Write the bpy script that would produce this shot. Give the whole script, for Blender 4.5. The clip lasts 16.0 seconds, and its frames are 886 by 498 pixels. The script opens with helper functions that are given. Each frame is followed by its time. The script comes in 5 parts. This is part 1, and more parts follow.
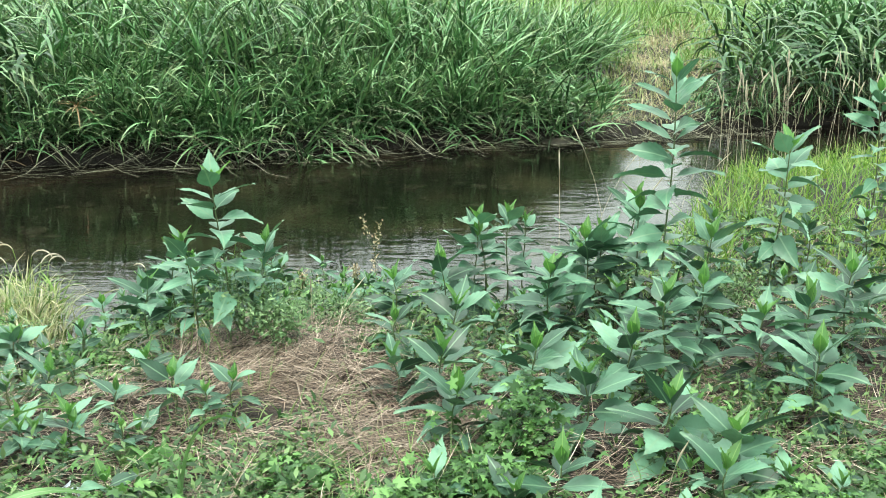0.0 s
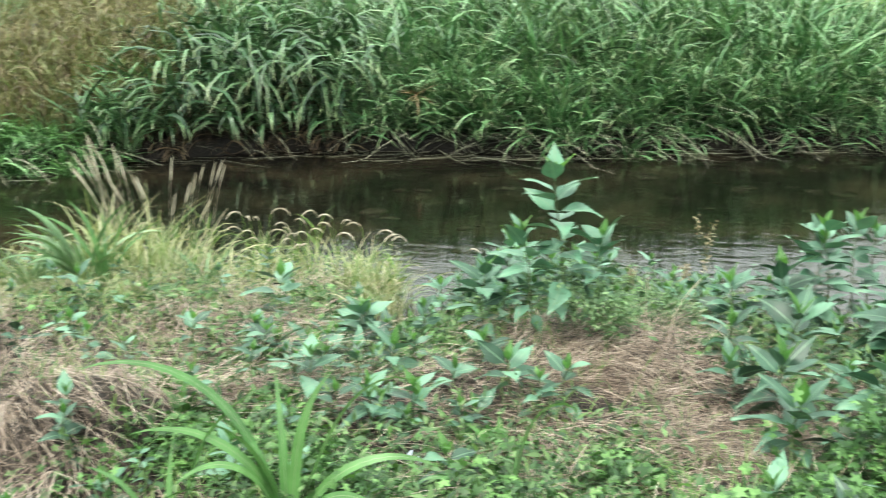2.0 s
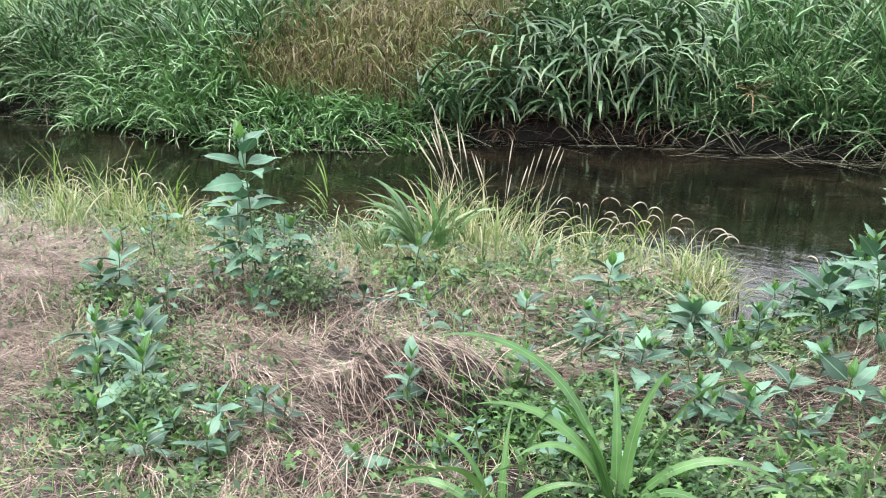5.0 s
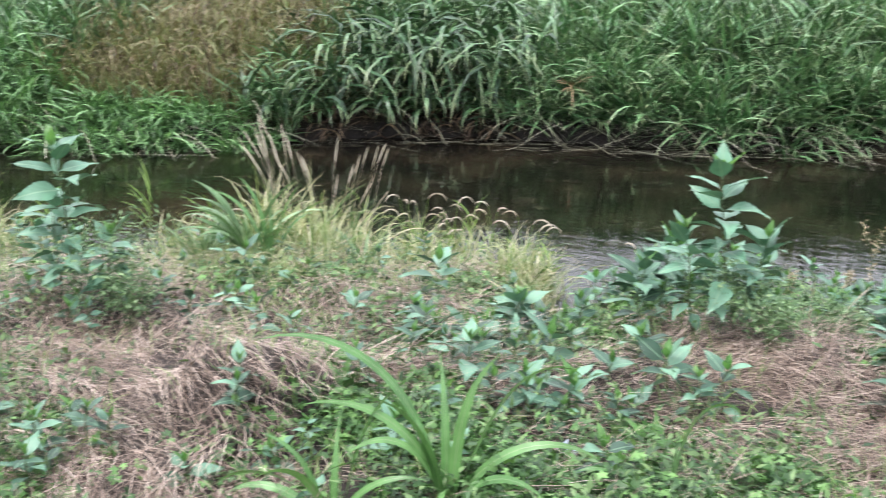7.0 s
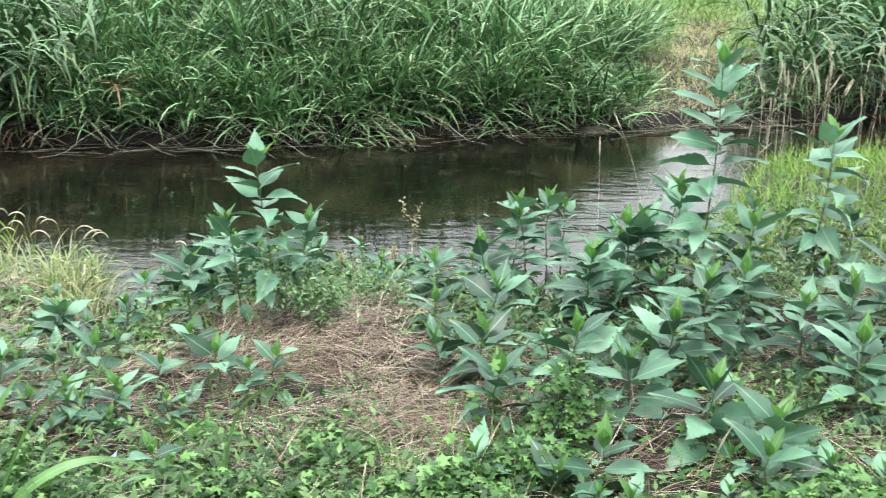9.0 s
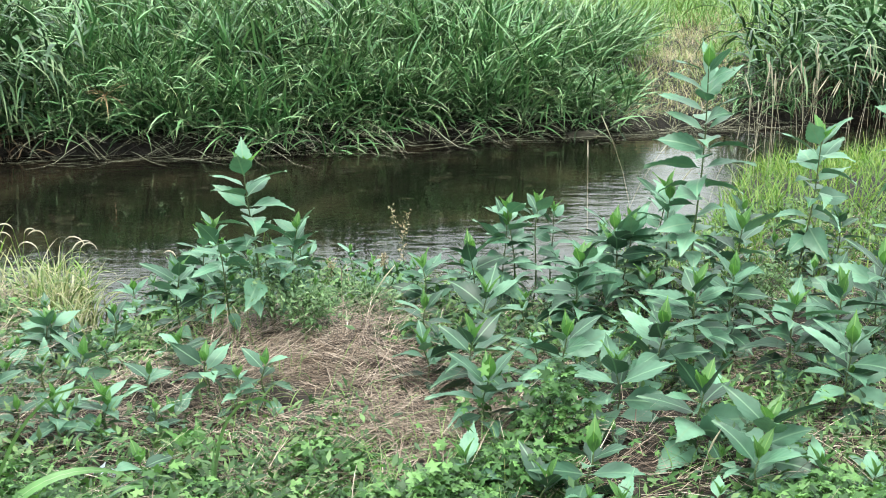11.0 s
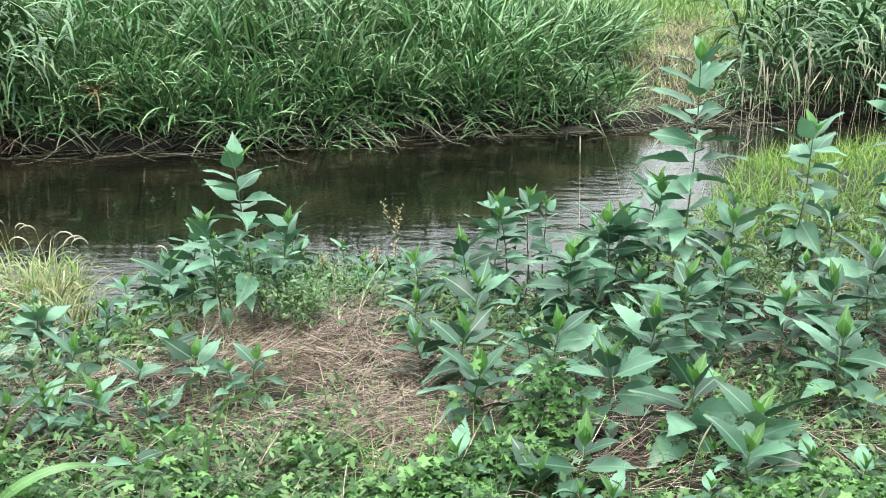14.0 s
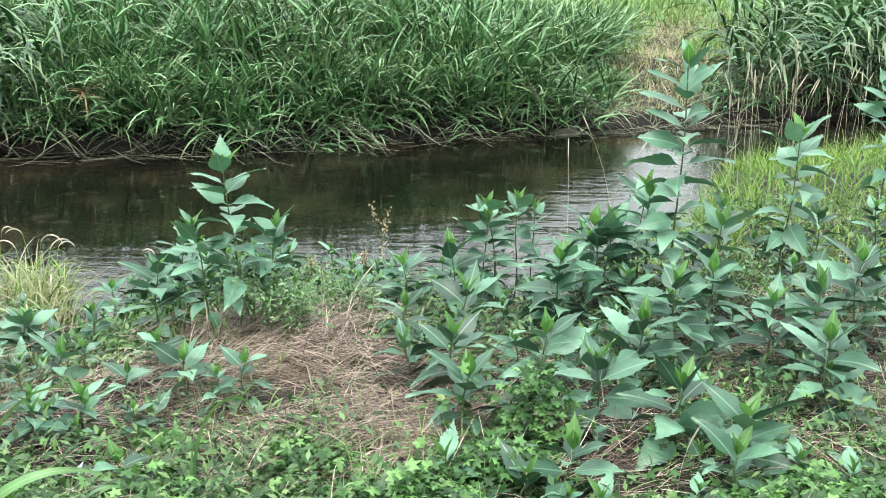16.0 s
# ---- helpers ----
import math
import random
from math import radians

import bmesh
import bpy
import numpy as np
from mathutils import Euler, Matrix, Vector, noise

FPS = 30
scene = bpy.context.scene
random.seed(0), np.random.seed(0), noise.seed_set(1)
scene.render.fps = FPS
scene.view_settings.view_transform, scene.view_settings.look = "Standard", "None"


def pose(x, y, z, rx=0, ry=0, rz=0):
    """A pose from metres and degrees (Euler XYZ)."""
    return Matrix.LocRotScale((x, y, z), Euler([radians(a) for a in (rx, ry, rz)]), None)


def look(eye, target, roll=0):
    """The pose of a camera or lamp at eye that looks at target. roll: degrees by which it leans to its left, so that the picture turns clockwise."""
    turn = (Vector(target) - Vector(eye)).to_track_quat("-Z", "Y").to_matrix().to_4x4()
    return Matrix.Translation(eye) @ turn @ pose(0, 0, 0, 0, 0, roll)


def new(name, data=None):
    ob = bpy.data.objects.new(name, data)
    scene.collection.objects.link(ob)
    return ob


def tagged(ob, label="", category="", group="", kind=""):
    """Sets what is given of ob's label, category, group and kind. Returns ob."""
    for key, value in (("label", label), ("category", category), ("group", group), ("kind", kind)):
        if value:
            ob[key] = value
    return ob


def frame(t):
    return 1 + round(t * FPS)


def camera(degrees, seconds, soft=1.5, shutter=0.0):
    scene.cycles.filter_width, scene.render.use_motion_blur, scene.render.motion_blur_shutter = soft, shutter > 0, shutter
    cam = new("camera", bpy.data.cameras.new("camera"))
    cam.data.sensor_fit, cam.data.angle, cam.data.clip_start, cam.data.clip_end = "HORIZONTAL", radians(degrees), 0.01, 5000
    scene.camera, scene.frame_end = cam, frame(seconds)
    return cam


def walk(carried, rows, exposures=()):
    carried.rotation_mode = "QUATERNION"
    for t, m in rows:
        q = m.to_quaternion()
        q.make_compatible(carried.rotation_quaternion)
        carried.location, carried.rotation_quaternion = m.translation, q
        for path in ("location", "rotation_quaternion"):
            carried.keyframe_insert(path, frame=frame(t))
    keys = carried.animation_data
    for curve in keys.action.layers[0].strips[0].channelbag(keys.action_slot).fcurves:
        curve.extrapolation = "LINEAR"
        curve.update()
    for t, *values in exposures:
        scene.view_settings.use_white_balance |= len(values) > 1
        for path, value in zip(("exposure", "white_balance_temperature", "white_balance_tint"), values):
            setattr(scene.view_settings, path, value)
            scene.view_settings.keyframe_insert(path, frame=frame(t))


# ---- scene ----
cam = camera(44.4, 16.0, soft=1.0, shutter=0.45)
PATH = [
    (0, (-0.001, -1.415, 2.888), (-0.007, 0.516, 2.365), -0.2),
    (0.5, (-0.011, -1.421, 2.887), (-0.036, 0.508, 2.362), -0.3),
    (1, (-0.057, -1.436, 2.89), (-0.209, 0.486, 2.357), -0.9),
    (1.5, (-0.123, -1.447, 2.887), (-0.485, 0.447, 2.358), -0.8),
    (2, (-0.19, -1.46, 2.889), (-0.748, 0.387, 2.362), -0.7),
    (2.5, (-0.251, -1.511, 2.912), (-0.994, 0.27, 2.387), -0.3),
    (3, (-0.295, -1.513, 2.905), (-1.177, 0.202, 2.376), -0.0),
    (3.5, (-0.339, -1.518, 2.897), (-1.302, 0.151, 2.362), 0.0),
    (4, (-0.368, -1.553, 2.897), (-1.378, 0.087, 2.358), -0.0),
    (4.2, (-0.379, -1.551, 2.896), (-1.401, 0.081, 2.356), 0.1),
    (5.2, (-0.385, -1.6, 2.912), (-1.4385, 0.01, 2.366), 0.2),
    (6.3, (-0.352, -1.621, 2.925), (-1.328, 0.033, 2.365), 0.3),
    (6.5, (-0.351, -1.604, 2.917), (-1.283, 0.074, 2.354), 0.3),
    (7, (-0.313, -1.577, 2.913), (-1.103, 0.177, 2.366), 0.3),
    (7.5, (-0.247, -1.527, 2.904), (-0.846, 0.302, 2.36), 0.6),
    (8, (-0.184, -1.5, 2.892), (-0.572, 0.386, 2.351), 0.4),
    (8.5, (-0.128, -1.462, 2.874), (-0.33, 0.453, 2.332), 0.3),
    (9, (-0.084, -1.447, 2.864), (-0.142, 0.476, 2.319), 0.6),
    (9.2, (-0.073, -1.446, 2.853), (-0.111, 0.479, 2.314), 0.4),
    (11.5, (-0.058, -1.441, 2.858), (-0.104, 0.486, 2.325), -0.1),
    (12, (-0.058, -1.444, 2.852), (-0.101, 0.482, 2.318), 0.1),
    (12.5, (-0.058, -1.446, 2.851), (-0.095, 0.48, 2.314), 0.1),
    (13, (-0.051, -1.433, 2.848), (-0.088, 0.494, 2.312), 0.0),
    (13.5, (-0.055, -1.438, 2.852), (-0.087, 0.488, 2.315), 0.1),
    (14, (-0.05, -1.436, 2.85), (-0.082, 0.489, 2.309), 0.0),
    (14.5, (-0.046, -1.433, 2.849), (-0.076, 0.493, 2.309), 0.1),
    (15, (-0.045, -1.438, 2.855), (-0.067, 0.487, 2.312), 0.1),
    (15.5, (-0.046, -1.431, 2.848), (-0.066, 0.494, 2.305), 0.1),
    (16, (-0.045, -1.43, 2.854), (-0.057, 0.496, 2.317), 0.1),
]
walk(cam, [(t, look(eye, target, roll)) for t, eye, target, roll in PATH],
     [(0, 1.44, 6550, -4), (1, 1.48, 6550, -3), (2, 1.49, 6570, -1), (3, 1.41, 6580, 4), (3.5, 1.39, 6550, 9), (4.2, 1.38, 6400, 12), (6.5, 1.39, 6100, 18), (7.5, 1.49, 6250, 15), (8.5, 1.53, 6350, 7), (9.2, 1.48, 6370, 5), (11.5, 1.43, 6400, 1), (13, 1.44, 6370, 2), (16, 1.45, 6300, 5)])

# ---- world, sun, exposure ----
world = bpy.data.worlds.new("sky")
scene.world = world
world.use_nodes = True
wn = world.node_tree.nodes
sky = wn.new("ShaderNodeTexSky")
sky.sky_type = "NISHITA"
sky.sun_disc = False
sky.sun_elevation, sky.sun_rotation = radians(69), radians(214)
sky.air_density, sky.dust_density, sky.ozone_density = 1.2, 5.0, 1.0
wn["Background"].inputs["Strength"].default_value = 0.088
cloud = wn.new("ShaderNodeMix")  # thin even cloud over the whole sky
cloud.data_type = "RGBA"
cloud.inputs["Factor"].default_value = 0.75
cloud.inputs[7].default_value = (7.95, 8.1, 7.95, 1)
world.node_tree.links.new(sky.outputs["Color"], cloud.inputs[6])
aim = wn.new("ShaderNodeSeparateXYZ")  # an overcast sky is brighter overhead
world.node_tree.links.new(wn.new("ShaderNodeTexCoord").outputs["Generated"], aim.inputs[0])
overhead = wn.new("ShaderNodeMapRange")
overhead.inputs["To Min"].default_value, overhead.inputs["To Max"].default_value = 1.25, 2.25
world.node_tree.links.new(aim.outputs["Z"], overhead.inputs["Value"])
brighter = wn.new("ShaderNodeVectorMath")
brighter.operation = "SCALE"
world.node_tree.links.new(cloud.outputs[2], brighter.inputs[0])
world.node_tree.links.new(overhead.outputs["Result"], brighter.inputs["Scale"])
world.node_tree.links.new(brighter.outputs[0], wn["Background"].inputs["Color"])
sun = new("sun", bpy.data.lights.new("sun", "SUN"))
sun.data.energy, sun.data.angle, sun.data.color = 1.3, radians(20), (1.0, 0.98, 0.95)
sun.matrix_world = look((-2.6, -3.8, 12), (0, 0, 0))

# ---- materials ----


def nodes_of(name):
    m = bpy.data.materials.new(name)
    m.use_nodes = True
    return m, m.node_tree.nodes, m.node_tree.links, m.node_tree.nodes["Principled BSDF"]


def ramp_of(nd, stops):
    r = nd.new("ShaderNodeValToRGB")
    e = r.color_ramp.elements
    while len(e) < len(stops):
        e.new(0.5)
    for k, (p, c) in zip(e, stops):
        k.position, k.color = p, (*c, 1)
    return r


def leaf_material(name, colors, rough=0.45, glow=0.3, tip=None, per_object=False, vein=None, spec=0.38, spots=0.25):
    """Foliage: a colour for each leaf or blade, fine mottling, dry tips, a midrib, and light shining through."""
    m, nd, ln, bsdf = nodes_of(name)
    if per_object:
        rnd = nd.new("ShaderNodeObjectInfo").outputs["Random"]
    else:
        rnd = nd.new("ShaderNodeNewGeometry").outputs["Random Per Island"]
    ramp = ramp_of(nd, [(i / max(1, len(colors) - 1), c) for i, c in enumerate(colors)])
    ln.new(rnd, ramp.inputs[0])
    out = ramp.outputs[0]
    coord = nd.new("ShaderNodeTexCoord")
    tex = nd.new("ShaderNodeTexNoise")
    tex.inputs["Scale"].default_value, tex.inputs["Detail"].default_value = 9.0, 4.0
    ln.new(nd.new("ShaderNodeNewGeometry").outputs["Position"], tex.inputs["Vector"])
    rng = nd.new("ShaderNodeMapRange")
    rng.inputs["From Min"].default_value, rng.inputs["From Max"].default_value = 0.3, 0.7
    rng.inputs["To Min"].default_value, rng.inputs["To Max"].default_value = 1 - spots, 1 + spots
    ln.new(tex.outputs["Fac"], rng.inputs["Value"])
    mul = nd.new("ShaderNodeVectorMath")
    mul.operation = "SCALE"
    ln.new(out, mul.inputs[0])
    ln.new(rng.outputs["Result"], mul.inputs["Scale"])
    out = mul.outputs[0]
    sep = nd.new("ShaderNodeSeparateXYZ")
    ln.new(coord.outputs["UV"], sep.inputs[0])
    if tip:
        t = nd.new("ShaderNodeMapRange")
        t.inputs["From Min"].default_value, t.inputs["From Max"].default_value = 0.62, 1.0
        ln.new(sep.outputs["Y"], t.inputs["Value"])
        tm = nd.new("ShaderNodeMath")
        tm.operation = "MULTIPLY"
        ln.new(t.outputs["Result"], tm.inputs[0])
        ln.new(rnd, tm.inputs[1])
        mix = nd.new("ShaderNodeMix")
        mix.data_type = "RGBA"
        ln.new(tm.outputs[0], mix.inputs["Factor"])
        ln.new(out, mix.inputs[6])
        mix.inputs[7].default_value = (*tip, 1)
        out = mix.outputs[2]
    if vein:
        a = nd.new("ShaderNodeMath")
        a.operation = "SUBTRACT"
        a.inputs[1].default_value = 0.5
        ln.new(sep.outputs["X"], a.inputs[0])
        b = nd.new("ShaderNodeMath")
        b.operation = "ABSOLUTE"
        ln.new(a.outputs[0], b.inputs[0])
        c = nd.new("ShaderNodeMapRange")
        c.inputs["From Min"].default_value, c.inputs["From Max"].default_value = 0.015, 0.05
        c.inputs["To Min"].default_value, c.inputs["To Max"].default_value = 0.7, 0.0
        ln.new(b.outputs[0], c.inputs["Value"])
        wave = nd.new("ShaderNodeTexWave")
        wave.inputs["Scale"].default_value, wave.inputs["Distortion"].default_value = 1.6, 1.5
        skew = nd.new("ShaderNodeCombineXYZ")
        d = nd.new("ShaderNodeMath")
        d.operation = "MULTIPLY_ADD"
        d.inputs[1].default_value = -0.9
        ln.new(b.outputs[0], d.inputs[0])
        ln.new(sep.outputs["Y"], d.inputs[2])
        ln.new(d.outputs[0], skew.inputs[0])
        ln.new(skew.outputs[0], wave.inputs["Vector"])
        bump = nd.new("ShaderNodeBump")
        bump.inputs["Strength"].default_value, bump.inputs["Distance"].default_value = 0.16, 0.003
        ln.new(wave.outputs["Fac"], bump.inputs["Height"])
        ln.new(bump.outputs[0], bsdf.inputs["Normal"])
        mix = nd.new("ShaderNodeMix")
        mix.data_type = "RGBA"
        ln.new(c.outputs["Result"], mix.inputs["Factor"])
        ln.new(out, mix.inputs[6])
        mix.inputs[7].default_value = (*vein, 1)
        out = mix.outputs[2]
    ln.new(out, bsdf.inputs["Base Color"])
    bsdf.inputs["Roughness"].default_value = rough
    bsdf.inputs["Specular IOR Level"].default_value = spec
    if glow:
        tr = nd.new("ShaderNodeBsdfTranslucent")
        bright = nd.new("ShaderNodeVectorMath")
        bright.operation = "MULTIPLY"
        bright.inputs[1].default_value = (1.25, 1.4, 0.75)
        ln.new(out, bright.inputs[0])
        ln.new(bright.outputs[0], tr.inputs["Color"])
        mx = nd.new("ShaderNodeMixShader")
        mx.inputs[0].default_value = glow
        ln.new(bsdf.outputs[0], mx.inputs[1])
        ln.new(tr.outputs[0], mx.inputs[2])
        ln.new(mx.outputs[0], nd["Material Output"].inputs["Surface"])
    return m


# darkest colours of leaves, reeds and hay stand in for shade between them
M_LEAF = leaf_material("sunflower_leaf", [(0.015, 0.042, 0.023), (0.046, 0.112, 0.067), (0.126, 0.247, 0.16)], 0.46, 0.06, per_object=True, vein=(0.138, 0.236, 0.142), spec=0.42)
# paler copy of sunflower_leaf: sky light on the tall plants put into colour
M_LIT_LEAF = leaf_material("lit_leaf", [(0.05, 0.125, 0.073), (0.084, 0.187, 0.115), (0.128, 0.252, 0.161)], 0.46, 0.08, per_object=True, vein=(0.155, 0.252, 0.158), spec=0.42)
M_YOUNG = leaf_material("young_leaf", [(0.063, 0.154, 0.044), (0.101, 0.21, 0.064)], 0.4, 0.35, per_object=True, vein=(0.192, 0.327, 0.096))
M_WEED = leaf_material("weed_leaf", [(0.03, 0.09, 0.018), (0.055, 0.145, 0.03), (0.085, 0.19, 0.05)], 0.4, 0.12, per_object=True, vein=(0.12, 0.22, 0.07))
M_STEM = leaf_material("green_stem", [(0.052, 0.081, 0.03), (0.074, 0.096, 0.037)], 0.6, 0.0, per_object=True)
M_REED = leaf_material("reed_leaf", [(0.009, 0.029, 0.009), (0.027, 0.076, 0.026), (0.063, 0.148, 0.056), (0.122, 0.24, 0.1), (0.215, 0.336, 0.177)], 0.42, 0.06, tip=(0.207, 0.2, 0.104), spec=0.38)
M_FRESH = leaf_material("fresh_reed_leaf", [(0.015, 0.047, 0.014), (0.038, 0.11, 0.034), (0.078, 0.185, 0.069), (0.141, 0.279, 0.117), (0.244, 0.376, 0.202)], 0.42, 0.06, tip=(0.215, 0.207, 0.104), spec=0.38)
M_BROAD = leaf_material("broad_reed_leaf", [(0.01, 0.031, 0.013), (0.03, 0.078, 0.03), (0.066, 0.14, 0.057), (0.178, 0.289, 0.141)], 0.4, 0.05, tip=(0.185, 0.192, 0.096))
M_LOW = leaf_material("creeping_grass_leaf", [(0.026, 0.07, 0.022), (0.095, 0.205, 0.07), (0.235, 0.4, 0.18)], 0.38, 0.15)
M_SLOPE = leaf_material("slope_grass_leaf", [(0.08, 0.169, 0.044), (0.133, 0.249, 0.067), (0.222, 0.311, 0.111)], 0.5, 0.18, tip=(0.266, 0.231, 0.107))
M_BROWN = leaf_material("brown_grass_leaf", [(0.034, 0.021, 0.013), (0.088, 0.055, 0.03), (0.102, 0.124, 0.04), (0.204, 0.163, 0.086), (0.116, 0.15, 0.05), (0.177, 0.189, 0.073), (0.048, 0.031, 0.016)], 0.55, 0.15, tip=(0.313, 0.241, 0.14))
# dead brown taken near black: the shade under the clumps is in it
M_SHADED_THATCH = leaf_material("thatch", [(0.007, 0.005, 0.004), (0.018, 0.012, 0.007), (0.037, 0.024, 0.015), (0.104, 0.074, 0.044)], 0.7, 0.1)
M_TRODDEN = leaf_material("trodden_grass_leaf", [(0.111, 0.185, 0.046), (0.278, 0.213, 0.139), (0.37, 0.296, 0.204), (0.185, 0.259, 0.074), (0.425, 0.352, 0.25), (0.13, 0.222, 0.056)], 0.6, 0.15)
M_DEAD = leaf_material("dead_stem", [(0.1, 0.1, 0.06), (0.22, 0.22, 0.15), (0.4, 0.39, 0.3)], 0.7, 0.0)
M_HAY = leaf_material("hay", [(0.016, 0.011, 0.008), (0.07, 0.048, 0.036), (0.19, 0.137, 0.106), (0.325, 0.248, 0.198), (0.58, 0.49, 0.41)], 0.65, 0.06)
M_YELLOW = leaf_material("yellow_grass_leaf", [(0.067, 0.133, 0.041), (0.141, 0.215, 0.074), (0.266, 0.296, 0.141), (0.429, 0.4, 0.274), (0.118, 0.207, 0.063)], 0.5, 0.25, tip=(0.407, 0.348, 0.207))
M_BAR = leaf_material("bar_grass_leaf", [(0.068, 0.145, 0.03), (0.128, 0.23, 0.047), (0.23, 0.289, 0.085)], 0.5, 0.35)
M_HOP = leaf_material("hop_leaf", [(0.013, 0.04, 0.01), (0.047, 0.117, 0.03), (0.145, 0.281, 0.085)], 0.5, 0.16)
M_HERB = leaf_material("herb_leaf", [(0.018, 0.044, 0.016), (0.053, 0.11, 0.04), (0.145, 0.23, 0.085)], 0.55, 0.18)
M_BUSH = leaf_material("bush_leaf", [(0.034, 0.076, 0.029), (0.085, 0.156, 0.062), (0.187, 0.284, 0.13)], 0.55, 0.15)
M_STRAP = leaf_material("strap_leaf", [(0.062, 0.152, 0.044), (0.105, 0.222, 0.068)], 0.34, 0.15, per_object=True, vein=(0.222, 0.281, 0.163))
M_TUSSOCK = leaf_material("tussock_leaf", [(0.07, 0.14, 0.06), (0.13, 0.22, 0.105), (0.2, 0.29, 0.165)], 0.36, 0.15, per_object=True, vein=(0.24, 0.31, 0.19))
M_SEED = leaf_material("seed_head", [(0.33, 0.29, 0.21), (0.5, 0.45, 0.36)], 0.7, 0.15, per_object=True)
M_DOCK = leaf_material("dock_seed", [(0.222, 0.163, 0.096), (0.311, 0.266, 0.163), (0.385, 0.355, 0.237)], 0.7, 0.1)
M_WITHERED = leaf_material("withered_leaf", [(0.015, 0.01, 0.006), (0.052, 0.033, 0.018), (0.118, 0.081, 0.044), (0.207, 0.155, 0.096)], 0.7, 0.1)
M_ORANGE = leaf_material("dead_leaf", [(0.118, 0.063, 0.033), (0.311, 0.215, 0.118)], 0.6, 0.1, per_object=True)


def soil_material():
    m, nd, ln, bsdf = nodes_of("soil")
    pos = nd.new("ShaderNodeNewGeometry").outputs["Position"]
    big = nd.new("ShaderNodeTexNoise")
    big.inputs["Scale"].default_value, big.inputs["Detail"].default_value = 0.9, 6
    fine = nd.new("ShaderNodeTexNoise")
    fine.inputs["Scale"].default_value, fine.inputs["Detail"].default_value = 28, 6
    ln.new(pos, big.inputs["Vector"])
    ln.new(pos, fine.inputs["Vector"])
    # near-black ramp: shade under the overhanging reeds is put into the soil colour
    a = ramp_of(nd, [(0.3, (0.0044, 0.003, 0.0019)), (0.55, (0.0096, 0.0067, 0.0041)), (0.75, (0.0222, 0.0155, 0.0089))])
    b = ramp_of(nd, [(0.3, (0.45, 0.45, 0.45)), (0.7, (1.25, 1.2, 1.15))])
    ln.new(big.outputs["Fac"], a.inputs[0])
    ln.new(fine.outputs["Fac"], b.inputs[0])
    mul = nd.new("ShaderNodeVectorMath")
    mul.operation = "MULTIPLY"
    ln.new(a.outputs[0], mul.inputs[0])
    ln.new(b.outputs[0], mul.inputs[1])
    xyz = nd.new("ShaderNodeSeparateXYZ")
    ln.new(pos, xyz.inputs[0])
    sunk = nd.new("ShaderNodeMapRange")
    sunk.inputs["From Min"].default_value, sunk.inputs["From Max"].default_value = -0.04, -0.14
    ln.new(xyz.outputs["Z"], sunk.inputs["Value"])
    silt = ramp_of(nd, [(0.38, (0.0044, 0.0048, 0.0033)), (0.5, (0.0207, 0.0185, 0.0126)), (0.66, (0.0814, 0.0688, 0.0466))])
    ln.new(big.outputs["Fac"], silt.inputs[0])
    grit = nd.new("ShaderNodeVectorMath")
    grit.operation = "MULTIPLY"
    ln.new(silt.outputs[0], grit.inputs[0])
    ln.new(b.outputs[0], grit.inputs[1])
    under = nd.new("ShaderNodeMix")
    under.data_type = "RGBA"
    ln.new(sunk.outputs["Result"], under.inputs["Factor"])
    ln.new(mul.outputs[0], under.inputs[6])
    ln.new(grit.outputs[0], under.inputs[7])
    dry = nd.new("ShaderNodeMapRange")
    dry.inputs["From Min"].default_value, dry.inputs["From Max"].default_value = 0.12, 0.34
    ln.new(xyz.outputs["Z"], dry.inputs["Value"])
    this = nd.new("ShaderNodeMath")
    this.operation = "LESS_THAN"
    this.inputs[1].default_value = 9.0
    ln.new(xyz.outputs["Y"], this.inputs[0])
    both = nd.new("ShaderNodeMath")
    both.operation = "MULTIPLY"
    ln.new(dry.outputs["Result"], both.inputs[0])
    ln.new(this.outputs[0], both.inputs[1])
    # litter colour lowered too, for the shade among the leafy plants
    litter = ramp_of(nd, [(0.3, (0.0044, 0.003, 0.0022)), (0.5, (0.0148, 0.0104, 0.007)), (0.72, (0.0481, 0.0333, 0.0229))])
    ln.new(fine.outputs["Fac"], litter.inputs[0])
    mix = nd.new("ShaderNodeMix")
    mix.data_type = "RGBA"
    ln.new(both.outputs[0], mix.inputs["Factor"])
    ln.new(under.outputs[2], mix.inputs[6])
    ln.new(litter.outputs[0], mix.inputs[7])
    ln.new(mix.outputs[2], bsdf.inputs["Base Color"])
    bump = nd.new("ShaderNodeBump")
    bump.inputs["Strength"].default_value, bump.inputs["Distance"].default_value = 0.7, 0.03
    ln.new(fine.outputs["Fac"], bump.inputs["Height"])
    ln.new(bump.outputs[0], bsdf.inputs["Normal"])
    bsdf.inputs["Roughness"].default_value = 0.9
    return m


def stone_material():
    m, nd, ln, bsdf = nodes_of("stream_stone")
    fine = nd.new("ShaderNodeTexNoise")
    fine.inputs["Scale"].default_value, fine.inputs["Detail"].default_value = 14, 6
    ln.new(nd.new("ShaderNodeNewGeometry").outputs["Position"], fine.inputs["Vector"])
    a = ramp_of(nd, [(0.3, (0.0222, 0.02, 0.0141)), (0.55, (0.0518, 0.0466, 0.0333)), (0.75, (0.0962, 0.0851, 0.0614))])
    ln.new(fine.outputs["Fac"], a.inputs[0])
    ln.new(a.outputs[0], bsdf.inputs["Base Color"])
    bsdf.inputs["Roughness"].default_value = 0.7
    return m


